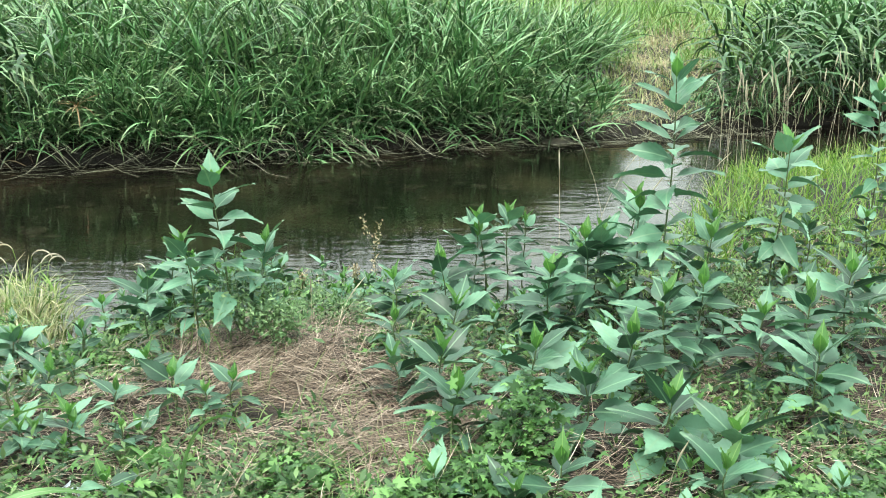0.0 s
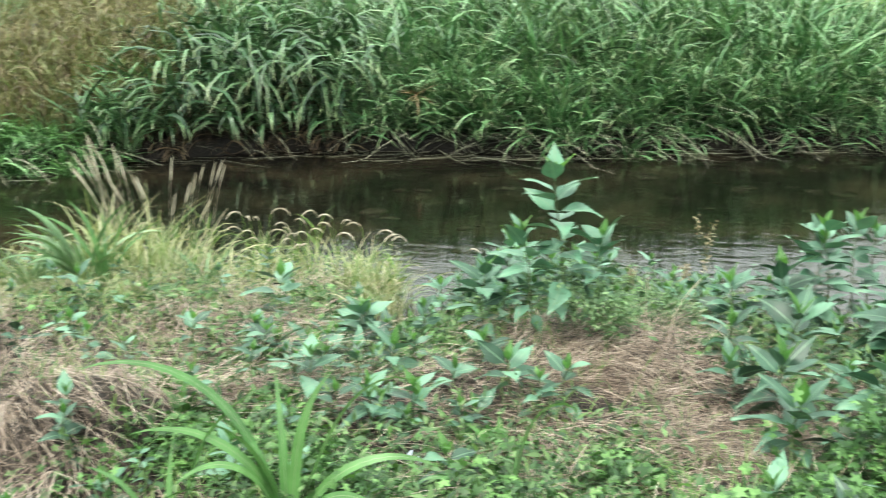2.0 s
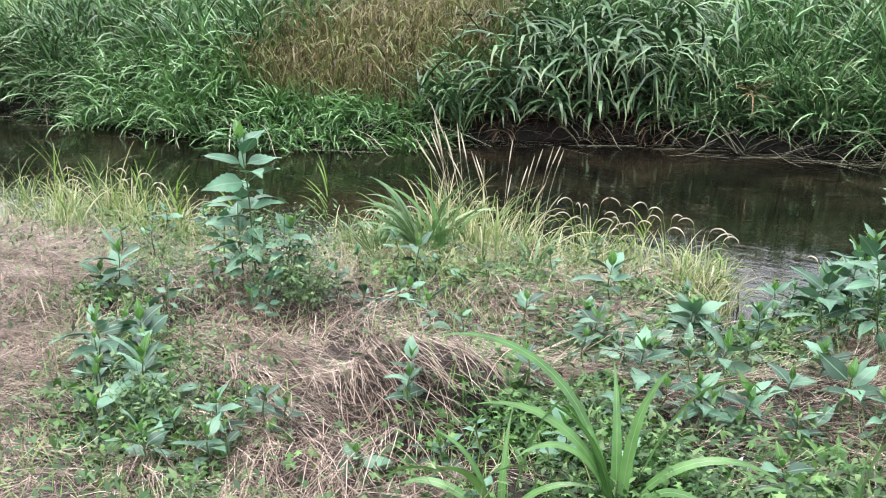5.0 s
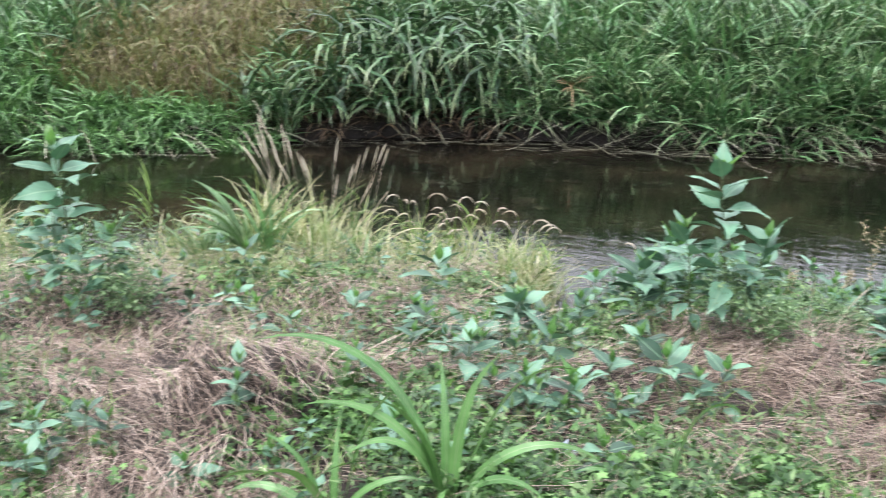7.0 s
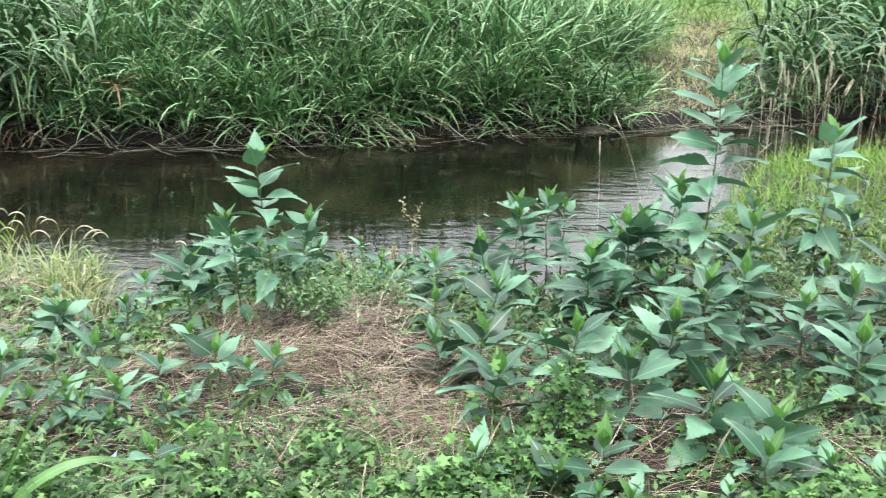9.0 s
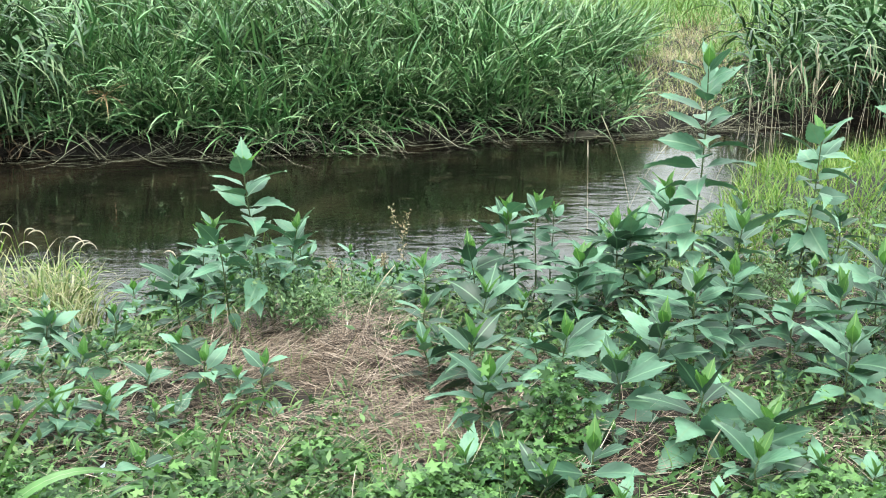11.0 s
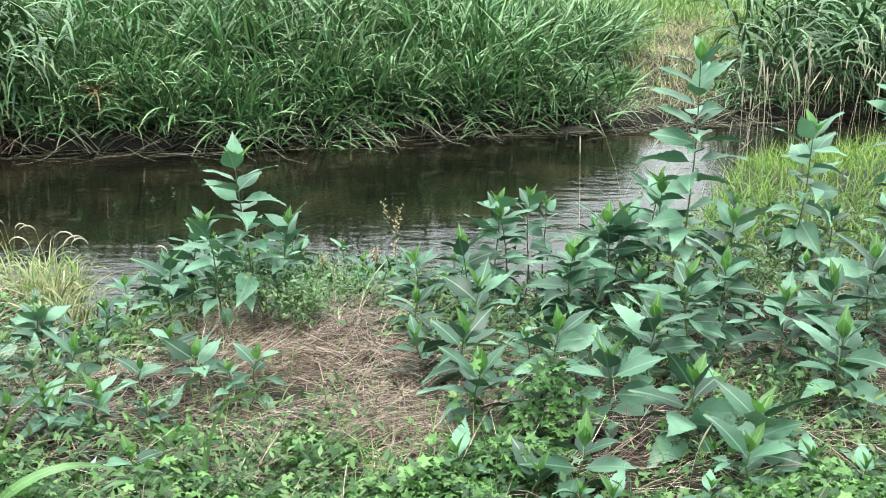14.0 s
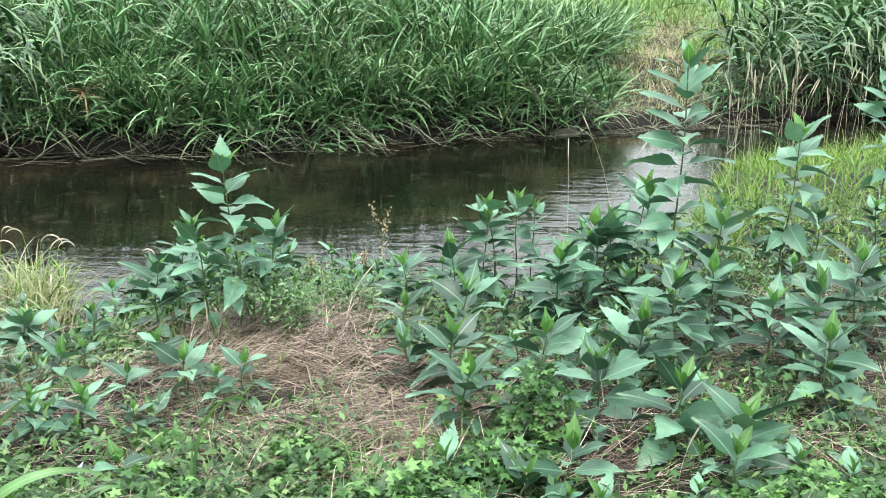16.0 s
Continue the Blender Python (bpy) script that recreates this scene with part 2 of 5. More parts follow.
def water_material():
    """Shallow, slightly brown running water with small ripples drawn out along the stream."""
    m, nd, ln, bsdf = nodes_of("water")
    pos = nd.new("ShaderNodeNewGeometry").outputs["Position"]
    turn = nd.new("ShaderNodeMapping")
    turn.inputs["Rotation"].default_value = (0, 0, radians(-20))
    turn.inputs["Scale"].default_value = (0.55, 1.5, 1)
    ln.new(pos, turn.inputs["Vector"])
    small = nd.new("ShaderNodeTexNoise")
    small.inputs["Scale"].default_value, small.inputs["Detail"].default_value = 6.0, 3.0
    small.inputs["Distortion"].default_value = 0.6
    ln.new(turn.outputs[0], small.inputs["Vector"])
    long_ = nd.new("ShaderNodeTexNoise")
    long_.inputs["Scale"].default_value, long_.inputs["Detail"].default_value = 2.4, 1.0
    long_.inputs["Distortion"].default_value = 0.8
    ln.new(turn.outputs[0], long_.inputs["Vector"])
    sway = nd.new("ShaderNodeMath")
    sway.operation = "MULTIPLY_ADD"
    sway.inputs[1].default_value = 1.3
    ln.new(long_.outputs["Fac"], sway.inputs[0])
    ln.new(small.outputs["Fac"], sway.inputs[2])
    patch = nd.new("ShaderNodeTexNoise")
    patch.inputs["Scale"].default_value, patch.inputs["Detail"].default_value = 0.5, 2.0
    ln.new(pos, patch.inputs["Vector"])
    rough = nd.new("ShaderNodeMapRange")
    rough.inputs["From Min"].default_value, rough.inputs["From Max"].default_value = 0.45, 0.7
    rough.inputs["To Min"].default_value, rough.inputs["To Max"].default_value = 0.02, 0.055
    ln.new(patch.outputs["Fac"], rough.inputs["Value"])
    total = rough.outputs["Result"]
    for cx, cy, r, rise in ((2.4, 12.0, 2.4, 0.06), (0.1, 8.0, 1.3, 0.11), (-2.6, 6.9, 1.2, 0.07), (1.5, 9.6, 1.4, 0.1)):
        far = nd.new("ShaderNodeVectorMath")
        far.operation = "DISTANCE"
        far.inputs[1].default_value = (cx, cy, 0)
        ln.new(pos, far.inputs[0])
        riffle = nd.new("ShaderNodeMapRange")
        riffle.interpolation_type = "SMOOTHSTEP"
        riffle.inputs["From Min"].default_value, riffle.inputs["From Max"].default_value = r, 0.3 * r
        riffle.inputs["To Min"].default_value, riffle.inputs["To Max"].default_value = 0.0, rise
        ln.new(far.outputs["Value"], riffle.inputs["Value"])
        more = nd.new("ShaderNodeMath")
        more.operation = "MAXIMUM"
        ln.new(total, more.inputs[0])
        ln.new(riffle.outputs["Result"], more.inputs[1])
        total = more.outputs[0]
    bump = nd.new("ShaderNodeBump")
    bump.inputs["Distance"].default_value = 0.12
    ln.new(total, bump.inputs["Strength"])
    ln.new(sway.outputs[0], bump.inputs["Height"])
    ln.new(bump.outputs[0], bsdf.inputs["Normal"])
    bsdf.inputs["Base Color"].default_value = (0.17, 0.16, 0.122, 1)
    bsdf.inputs["Roughness"].default_value = 0.02
    bsdf.inputs["IOR"].default_value = 1.33
    bsdf.inputs["Transmission Weight"].default_value = 1.0
    return m


M_SOIL, M_STONE, M_WATER = soil_material(), stone_material(), water_material()

# ---- builders ----
rg = np.random.default_rng(7)


def mesh_of(name, chunks, material):
    """One mesh from chunks of (vertices, faces with the same number of corners, uv of the vertices)."""
    me = bpy.data.meshes.new(name)
    vs = np.concatenate([np.asarray(c[0]).reshape(-1, 3) for c in chunks])
    loops, starts, uvs, off, at = [], [], [], 0, 0
    for v, f, uv in chunks:
        f = np.asarray(f, dtype=np.int64)
        loops.append((f + off).ravel())
        starts.append(at + np.arange(len(f)) * f.shape[1])
        uvs.append(np.asarray(uv).reshape(-1, 2)[f.ravel()])
        at += f.size
        off += len(np.asarray(v).reshape(-1, 3))
    loops, starts = np.concatenate(loops), np.concatenate(starts)
    me.vertices.add(len(vs))
    me.vertices.foreach_set("co", vs.astype(np.float32).ravel())
    me.loops.add(len(loops))
    me.loops.foreach_set("vertex_index", loops.astype(np.int32))
    me.polygons.add(len(starts))
    me.polygons.foreach_set("loop_start", starts.astype(np.int32))
    me.uv_layers.new(name="uv").data.foreach_set("uv", np.concatenate(uvs).astype(np.float32).ravel())
    me.update(calc_edges=True)
    me.polygons.foreach_set("use_smooth", np.ones(len(starts), dtype=bool))
    me.materials.append(material)
    return me


def blade_profile(s):
    return np.minimum(1.0, 0.5 + 2.2 * s) * np.clip(1 - s**2.4, 0.02, 1)


def stalk_profile(s):
    return 1 - 0.6 * s


def ribbons(base, az, el, droop, length, width, segs=5, power=1.3, twist=0.0, profile=blade_profile, rest=None):
    """Blades: each starts at base, rises at el and bends over by droop along its length. rest: a height function that they lie on."""
    n = len(base)
    az, el, droop, length, width, twist = (np.broadcast_to(np.asarray(a, float), (n,)) for a in (az, el, droop, length, width, twist))
    mid = (np.arange(segs) + 0.5) / segs
    ang = el[:, None] - droop[:, None] * mid**power
    step = (length / segs)[:, None]
    run = np.concatenate([np.zeros((n, 1)), np.cumsum(np.cos(ang) * step, 1)], 1)
    up = np.concatenate([np.zeros((n, 1)), np.cumsum(np.sin(ang) * step, 1)], 1)
    ca, sa = np.cos(az)[:, None], np.sin(az)[:, None]
    mids = np.stack([base[:, 0:1] + ca * run, base[:, 1:2] + sa * run, base[:, 2:3] + up], -1)
    if rest is not None:
        mids[..., 2] = np.maximum(mids[..., 2], rest(mids[..., 0], mids[..., 1]) + 0.006)
    s = np.linspace(0, 1, segs + 1)
    end = np.concatenate([ang[:, :1], (ang[:, 1:] + ang[:, :-1]) / 2, ang[:, -1:]], 1)
    side = np.stack([-sa + 0 * end, ca + 0 * end, 0 * end], -1)
    nrm = np.stack([-np.sin(end) * ca, -np.sin(end) * sa, np.cos(end)], -1)
    tw = twist[:, None] * (0.3 + s)
    half = 0.5 * width[:, None] * profile(s)
    across = (side * np.cos(tw)[..., None] + nrm * np.sin(tw)[..., None]) * half[..., None]
    v = np.stack([mids - across, mids + across], 2).reshape(-1, 3)
    k = np.arange(segs) * 2
    quad = np.stack([k, k + 1, k + 3, k + 2], -1)
    f = (quad[None] + (np.arange(n) * 2 * (segs + 1))[:, None, None]).reshape(-1, 4)
    uv = np.broadcast_to(np.stack([np.stack([0 * s, s], -1), np.stack([0 * s + 1, s], -1)], 1)[None], (n, segs + 1, 2, 2)).reshape(-1, 2)
    return v, f, uv, mids


def strewn(template, pos, az, tilt, roll, size):
    """Copies of a small template, each turned, tilted and scaled, as one chunk."""
    tv, tf, tuv = (np.asarray(a, float) for a in template)
    n = len(pos)
    cz, sz, ct, st, cr, sr = np.cos(az), np.sin(az), np.cos(tilt), np.sin(tilt), np.cos(roll), np.sin(roll)
    x, y, z = tv[None, :, 0], tv[None, :, 1], tv[None, :, 2]
    y, z = y * cr[:, None] - z * sr[:, None], y * sr[:, None] + z * cr[:, None]
    x, z = x * ct[:, None] - z * st[:, None], x * st[:, None] + z * ct[:, None]
    x, y = x * cz[:, None] - y * sz[:, None], x * sz[:, None] + y * cz[:, None]
    v = np.stack([x, y, z], -1) * np.asarray(size)[:, None, None] + pos[:, None]
    f = (tf.astype(int)[None] + (np.arange(n) * len(tv))[:, None, None]).reshape(-1, tf.shape[1])
    return v.reshape(-1, 3), f, np.tile(tuv, (n, 1))


def tube(points, radii, sides=6):
    """A tapered round stem along a line of points."""
    p = np.asarray(points, float)
    d = np.gradient(p, axis=0)
    d /= np.linalg.norm(d, axis=1)[:, None]
    ref = np.array([1.0, 0.2, 0.0])
    u = np.cross(d, ref)
    u /= np.linalg.norm(u, axis=1)[:, None]
    w = np.cross(d, u)
    a = np.arange(sides) * 2 * np.pi / sides
    ring = (u[:, None] * np.cos(a)[None, :, None] + w[:, None] * np.sin(a)[None, :, None]) * np.asarray(radii)[:, None, None]
    v = (p[:, None] + ring).reshape(-1, 3)
    f = [(i * sides + j, i * sides + (j + 1) % sides, (i + 1) * sides + (j + 1) % sides, (i + 1) * sides + j) for i in range(len(p) - 1) for j in range(sides)]
    uv = np.stack([np.tile(a / 6.2832, len(p)), np.repeat(np.linspace(0, 1, len(p)), sides)], -1)
    return v, f, uv


def part(name, mesh, parent, label=""):
    ob = new(name, mesh)
    ob.parent = parent
    if label:
        ob["label"] = label
    return ob


def stuff(name, chunks, material, label, category):
    return tagged(new(name, mesh_of(name, chunks, material)), label, category, kind="stuff")


def on_ground(x, y, lift=0.0):
    return np.stack([x, y, np.maximum(ground_height(x, y), -0.1) + lift], -1)


def patchy(x, y, scale=1.0, seed=0.0):
    """Smooth values from 0 to 1 over the plan, for uneven growth."""
    a = np.sin(x * 1.3 * scale + seed) * np.cos(y * 1.1 * scale - seed * 2) + np.sin((x + y) * 0.7 * scale + seed * 3) + 0.6 * np.sin(x * 3.1 * scale - y * 2.3 * scale + seed)
    return np.clip(0.5 + a / 4, 0, 1)


# ---- land and water ----
FAR_X = (-60, -30, -16, -13, -11, -9.7, -8.7, -6.8, -4.2, -1.6, 1.0, 2.9, 4.3, 7, 14, 30, 60)
FAR_Y = (5, 8.5, 10.5, 10.4, 10.6, 11.6, 12.5, 13.7, 14.0, 14.9, 15.8, 16.3, 16.9, 17.6, 19, 23, 30)
NEAR_X = (-60, -30, -10.2, -7.0, -5.3, -4.0, -3.3, -3.02, -2.78, -2.52, -2.4, -2.0, -1.2, -0.1, 0.6, 1.6, 2.5, 3.1, 3.6, 4.9, 8, 14, 30, 60)
NEAR_Y = (-2, 1.5, 5.4, 6.05, 7.25, 7.4, 7.1, 6.55, 6.05, 6.1, 7.0, 7.5, 7.75, 7.3, 7.0, 8.2, 9.8, 11.4, 12.6, 13.2, 14.6, 17.0, 21.4, 28.4)


def far_edge(x):
    return np.interp(x, FAR_X, FAR_Y)


def near_edge(x):
    return np.interp(x, NEAR_X, NEAR_Y)


def ground_height(x, y):
    """Height of the land over the water level, which is 0."""
    x, y = np.asarray(x, float), np.asarray(y, float)
    s, n = y - far_edge(x), near_edge(x) - y
    far = np.interp(s, (0, 0.08, 0.5, 1.5, 4, 9, 14, 60), (-0.08, 0.2, 0.3, 0.42, 1.0, 1.85, 2.0, 2.0))
    far = far * (1 - 0.42 * np.clip((x + 1) / 3, 0, 1) * np.clip((18 - x) / 4, 0, 1) * np.clip((s - 2.0) / 3, 0, 1))
    lift = np.interp(y - 0.2 * x, (-60, -3, -1.2, 2.4, 60), (1.25, 1.1, 0.95, 0.0, 0.0))
    near = np.interp(n, (0, 0.25, 0.8, 2.2, 60), (-0.04, 0.08, 0.2, 0.4, 0.42)) + lift
    depth = np.minimum(-s, -n)
    bed = -np.interp(depth, (0, 0.3, 1.0, 60), (0.04, 0.1, 0.24, 0.3))
    near = near + 0.3 * np.exp(-(((x + 3.6) / 0.42) ** 4 + ((y - 3.1) / 0.34) ** 2)) - 0.06 * np.exp(-(((x + 3.85) / 0.25) ** 2 + ((y - 2.6) / 0.2) ** 2)) + 0.08 * np.exp(-(((x + 4.4) / 0.6) ** 2 + ((y - 2.9) / 0.4) ** 2)) + 0.07 * np.exp(-(((x + 0.9) / 0.5) ** 2 + ((y - 4.9) / 0.3) ** 2))
    z = np.where(s >= 0, far, np.where(n >= 0, near, bed))
    bumps = 0.05 * np.sin(1.7 * x + 0.6 * np.sin(2.3 * y)) * np.sin(1.9 * y + 1.3) + 0.02 * np.sin(4.1 * x + 2.0 * y) * np.cos(3.7 * y - x)
    return z + bumps * np.clip(np.maximum(s, n) * 1.5, 0.15, 1)


gx = np.unique(np.round(np.concatenate([np.arange(-26, 16, 0.125), np.linspace(-3000, -26, 30), np.linspace(16, 3000, 30)]), 3))
gy = np.unique(np.round(np.concatenate([np.arange(-4, 27, 0.125), np.linspace(-3000, -4, 24), np.linspace(27, 3000, 24)]), 3))
X, Y = np.meshgrid(gx, gy, indexing="ij")
GV = np.stack([X, Y, ground_height(X, Y)], -1).reshape(-1, 3)
idx = np.arange(len(gx) * len(gy)).reshape(len(gx), len(gy))
GF = np.stack([idx[:-1, :-1], idx[1:, :-1], idx[1:, 1:], idx[:-1, 1:]], -1).reshape(-1, 4)
tagged(new("ground", mesh_of("ground", [(GV, GF, GV[:, :2])], M_SOIL)), "damp brown soil of the stream banks and bed, with plant shade in its colour", "ground", kind="structure")

wx = np.concatenate([np.linspace(-60, -26, 12), np.arange(-25, 16, 0.5), np.linspace(16, 60, 16)])
WV = np.concatenate([np.stack([wx, near_edge(wx) - 0.6, 0 * wx], -1), np.stack([wx, far_edge(wx) + 0.6, 0 * wx], -1)])
k = np.arange(len(wx) - 1)
WF = np.stack([k, k + 1, k + 1 + len(wx), k + len(wx)], -1)
water = tagged(new("water", mesh_of("water", [(WV, WF, WV[:, :2])], M_WATER)), "shallow dark brown stream water with small ripples", "stream", kind="structure")
water.visible_shadow = False


def stone_template():
    bm = bmesh.new()
    bmesh.ops.create_icosphere(bm, subdivisions=2, radius=1.0)
    for v in bm.verts:
        v.co *= 1 + 0.25 * noise.noise(v.co * 1.7)
        v.co.z *= 0.5
    bm.verts.index_update()
    t = ([tuple(v.co) for v in bm.verts], [[v.index for v in f.verts] for f in bm.faces], [(0.5, 0.5)] * len(bm.verts))
    bm.free()
    return t


STONE = stone_template()
n = 900
sx = rg.uniform(-18, 8, n)
sy = near_edge(sx) + (far_edge(sx) - near_edge(sx)) * rg.beta(0.8, 1.3, n)
stuff("bed_stones", [strewn(STONE, np.stack([sx, sy, ground_height(sx, sy)], -1), rg.uniform(0, 6.28, n), rg.normal(0, 0.2, n), rg.normal(0, 0.2, n), rg.gamma(2.2, 0.03, n))],
      M_STONE, "rounded brown stones lying on the stream bed", "stones")

# ---- far bank ----


def along_far(n, x0, x1, s0, s1):
    x, s = rg.uniform(x0, x1, n), rg.uniform(s0, s1, n)
    return x, far_edge(x) + s, s


def canes(x, y, height, leaves, leaf_len, leaf_w, lx, ly, arch=0.5, rise=(0.5, 1.2), droop=(0.7, 2.2), first=0.2, stem=0.008):
    """Reed canes: a thin stem that leans by (lx, ly) and arches over, with bending leaves on two sides up its length."""
    n = len(x)
    foot = on_ground(x, y, -0.02)
    stem_az, tilt = np.arctan2(ly, lx), np.minimum(np.hypot(lx, ly), 1.3)
    st = ribbons(foot, stem_az, np.pi / 2 - tilt, arch * (0.2 + tilt), height, stem, segs=4, profile=stalk_profile)
    out = [st[:3]]
    plane, pull = rg.uniform(0, 2 * np.pi, n), np.minimum(1.0, 1.6 * tilt)
    row = np.arange(n)
    for j in range(leaves):
        f = first + (1 - first) * (j + rg.uniform(0, 1, n)) / leaves
        q = np.clip(f * 4, 0, 3.999)
        i0, r = q.astype(int), (q % 1)[:, None]
        p = st[3][row, i0] * (1 - r) + st[3][row, i0 + 1] * r
        a = plane + np.pi * (j % 2) + rg.normal(0, 0.4, n)
        a = np.arctan2(np.sin(a) + pull * np.sin(stem_az), np.cos(a) + pull * np.cos(stem_az))
        ln_ = leaf_len * rg.uniform(0.6, 1.2, n) * (1.1 - 0.35 * f)
        out.append(ribbons(p, a, rg.uniform(*rise, n), rg.uniform(*droop, n), ln_, leaf_w * rg.uniform(0.6, 1.2, n), segs=5, power=1.15, twist=rg.normal(0, 0.45, n))[:3])
    return out


def pick(x, y, s, keep):
    k = rg.uniform(0, 1, len(x)) < keep
    return x[k], y[k], s[k]


def zone(x, lo, hi, soft=0.6):
    return np.clip((x - lo) / soft, 0, 1) * np.clip((hi - x) / soft, 0, 1)



def tussocks(count, x0, x1, s0, s1, per, radius, apart=0.0):
    """Places of canes gathered in tussocks: plan, distance from the water, size factor, lean and shade."""
    tx, ty, ts = along_far(count, x0, x1, s0, s1)
    if apart:
        kept = []
        for i in range(count):
            if all((tx[i] - tx[j]) ** 2 + (ty[i] - ty[j]) ** 2 > apart**2 for j in kept):
                kept.append(i)
        tx, ty, ts = tx[kept], ty[kept], ts[kept]
    count = len(tx)
    size = rg.uniform(0.6, 1.2, count) * (0.7 + 0.6 * patchy(tx, ty, 1.5, 5.0))
    who = np.repeat(np.arange(count), per)
    r, a = radius * np.sqrt(rg.uniform(0, 1, len(who))), rg.uniform(0, 2 * np.pi, len(who))
    lx = 0.42 * r / radius * np.cos(a) + rg.normal(0, 0.24, count)[who]
    ly = 0.42 * r / radius * np.sin(a) + rg.normal(-0.14, 0.2, count)[who]
    return tx[who] + r * np.cos(a), ty[who] + r * np.sin(a), ts[who], size[who], lx, ly, rg.uniform(0, 1, count)[who]


# fine-leaved reeds in two shades, thinner at the trodden gap and the brown stretch
reeds, fresh = [], []
x, y, s, big, lx, ly, shade = tussocks(1900, -19, 10, 0.1, 4.6, 30, 0.27, 0.56)
keep = 1 - 1.0 * zone(x + 0.25 * np.sin(3 * s), -13.0, -9.0, 0.5) - 1.0 * zone(x, -14.6, -12.4, 0.3) * (s < 1.1) - 1.0 * zone(x, -9.3, -6.0, 0.4) * (s < 1.9) - 1.0 * zone(x - 0.3 * s, 2.2, 4.3, 0.3) - 1.0 * zone(x - 0.3 * s, 1.5, 6.0, 0.4) * (s > 1.8) - 0.95 * zone(x, 4.0, 9.5) * (s < 2.2)
k = rg.uniform(0, 1, len(x)) < keep
x, y, s, big, lx, ly, shade = (q[k] for q in (x, y, s, big, lx, ly, shade))
low = 1 - 0.76 * zone(x, 0.6, 5.6, 0.8) * (s < 1.8)
tall = np.interp(x, (-12, -6, -1, 1), (1.2, 1.1, 1.1, 0.9))
tall = np.minimum(tall * low * big * rg.uniform(1.3, 2.1, len(x)) * (0.3 + 0.7 * np.clip(s / 2.2, 0, 1)), np.maximum(0.7, np.interp(x, (0.4, 1.8, 4.0, 6.0), (2.0, 1.5, 1.5, 2.0)) + rg.normal(0, 0.15, len(x)) - ground_height(x, y)))
shade = shade + 0.6 * np.clip((x + 1.5) / 1.5, 0, 1)
for out, k in ((reeds, shade < 0.6), (fresh, shade >= 0.6)):
    out += canes(x[k], y[k], tall[k], 9, 1.1 * low[k] ** 0.5, 0.04, lx[k], ly[k], arch=0.6, rise=(0.4, 1.3), droop=(0.1, 1.35), first=0.15)
x, y, s, big, lx, ly, shade = tussocks(340, -19, 9, 0.0, 0.4, 11, 0.16, 0.3)
keep = 1 - 1.0 * zone(x, 2.4, 8, 0.4) - 1.0 * zone(x, -14.4, -6.0, 0.3)
k = rg.uniform(0, 1, len(x)) < keep
x, y, s, big, lx, ly, shade = (q[k] for q in (x, y, s, big, lx, ly, shade))
for out, k in ((reeds, shade < 0.5), (fresh, shade >= 0.5)):
    out += canes(x[k], y[k], (big * rg.uniform(0.45, 1.0, len(x)))[k], 7, 0.9, 0.036, 1.3 * lx[k], 1.3 * ly[k] - 0.25, arch=0.8, rise=(0.1, 1.2), droop=(0.2, 1.4), first=0.05)
# leaves that hang from the edge of the bank over the water
x, y, s = along_far(6500, -19, 11, -0.05, 0.5)
x, y, s = pick(x, y, s, (1 - zone(x, -13.0, -8.9, 0.8)) * (1 - 0.8 * zone(x, -9.2, -5.9, 0.3)) * (1 - 0.95 * zone(x, 1.9, 4.6, 0.5)) * np.clip(2.4 * patchy(x, y, 2.1, 0.7) - 0.35, 0.15, 1))
base = on_ground(x, y)
base[:, 2] = np.maximum(base[:, 2], 0.05) + rg.uniform(0.15, 0.95, len(x)) * np.interp(x, (0.8, 2.0), (1.0, 0.5))
fresh.append(ribbons(base, -np.pi / 2 + rg.normal(0, 1.0, len(x)), rg.uniform(0.1, 1.1, len(x)), rg.uniform(0.6, 2.2, len(x)), rg.uniform(0.35, 0.85, len(x)), rg.uniform(0.016, 0.032, len(x)), segs=6, twist=rg.normal(0, 0.5, len(x)), rest=lambda a, b: np.maximum(0.005, ground_height(a, b)))[:3])
stuff("fresh_reeds", fresh, M_FRESH, "lighter yellow-green reeds among the dark ones", "reeds")
stuff("reed_bed", reeds, M_REED, "dense arching green reeds on the stream bank", "reeds")

# taller slope grass behind
x, y, s = along_far(38000, -30, 20, 3.0, 14)
x, y, s = pick(x, y, s, (1 - 1.0 * zone(x - 0.3 * s, 2.2, 3.8, 0.3) * (s < 8)) * np.where(s > 9, 0.7, 1.0))
v = ribbons(on_ground(x, y), rg.uniform(0, 6.28, len(x)), rg.uniform(1.0, 1.5, len(x)), rg.uniform(0.4, 1.6, len(x)), rg.uniform(0.6, 1.4, len(x)) * (1 - 0.5 * zone(x, 0.8, 7.5, 0.8) * (s < 9)), 0.024, segs=4, twist=rg.normal(0, 0.5, len(x)))[:3]
stuff("slope_grass", [v], M_SLOPE, "tall light green grass on the slope behind the reeds", "grass")

# brown dry grass
x, y, s = along_far(13500, -13.5, -8.3, 0.35, 8.5)
x, y, s = pick(x, y, s, zone(x - 0.05 * s, -13.5, -8.7, 0.8))
v = ribbons(on_ground(x, y), rg.uniform(0, 6.28, len(x)), rg.uniform(1.2, 1.56, len(x)), rg.uniform(0.8, 3.4, len(x)), rg.uniform(0.45, 1.0, len(x)) * (1.0 + 0.8 * np.clip(s / 2.0, 0, 1)), rg.uniform(0.012, 0.03, len(x)), segs=8, power=5.0, twist=rg.normal(0, 0.6, len(x)))[:3]
m = 5200
x, y, s = along_far(m, -12.9, -9.0, 0.4, 5.0)
b = on_ground(x, y)
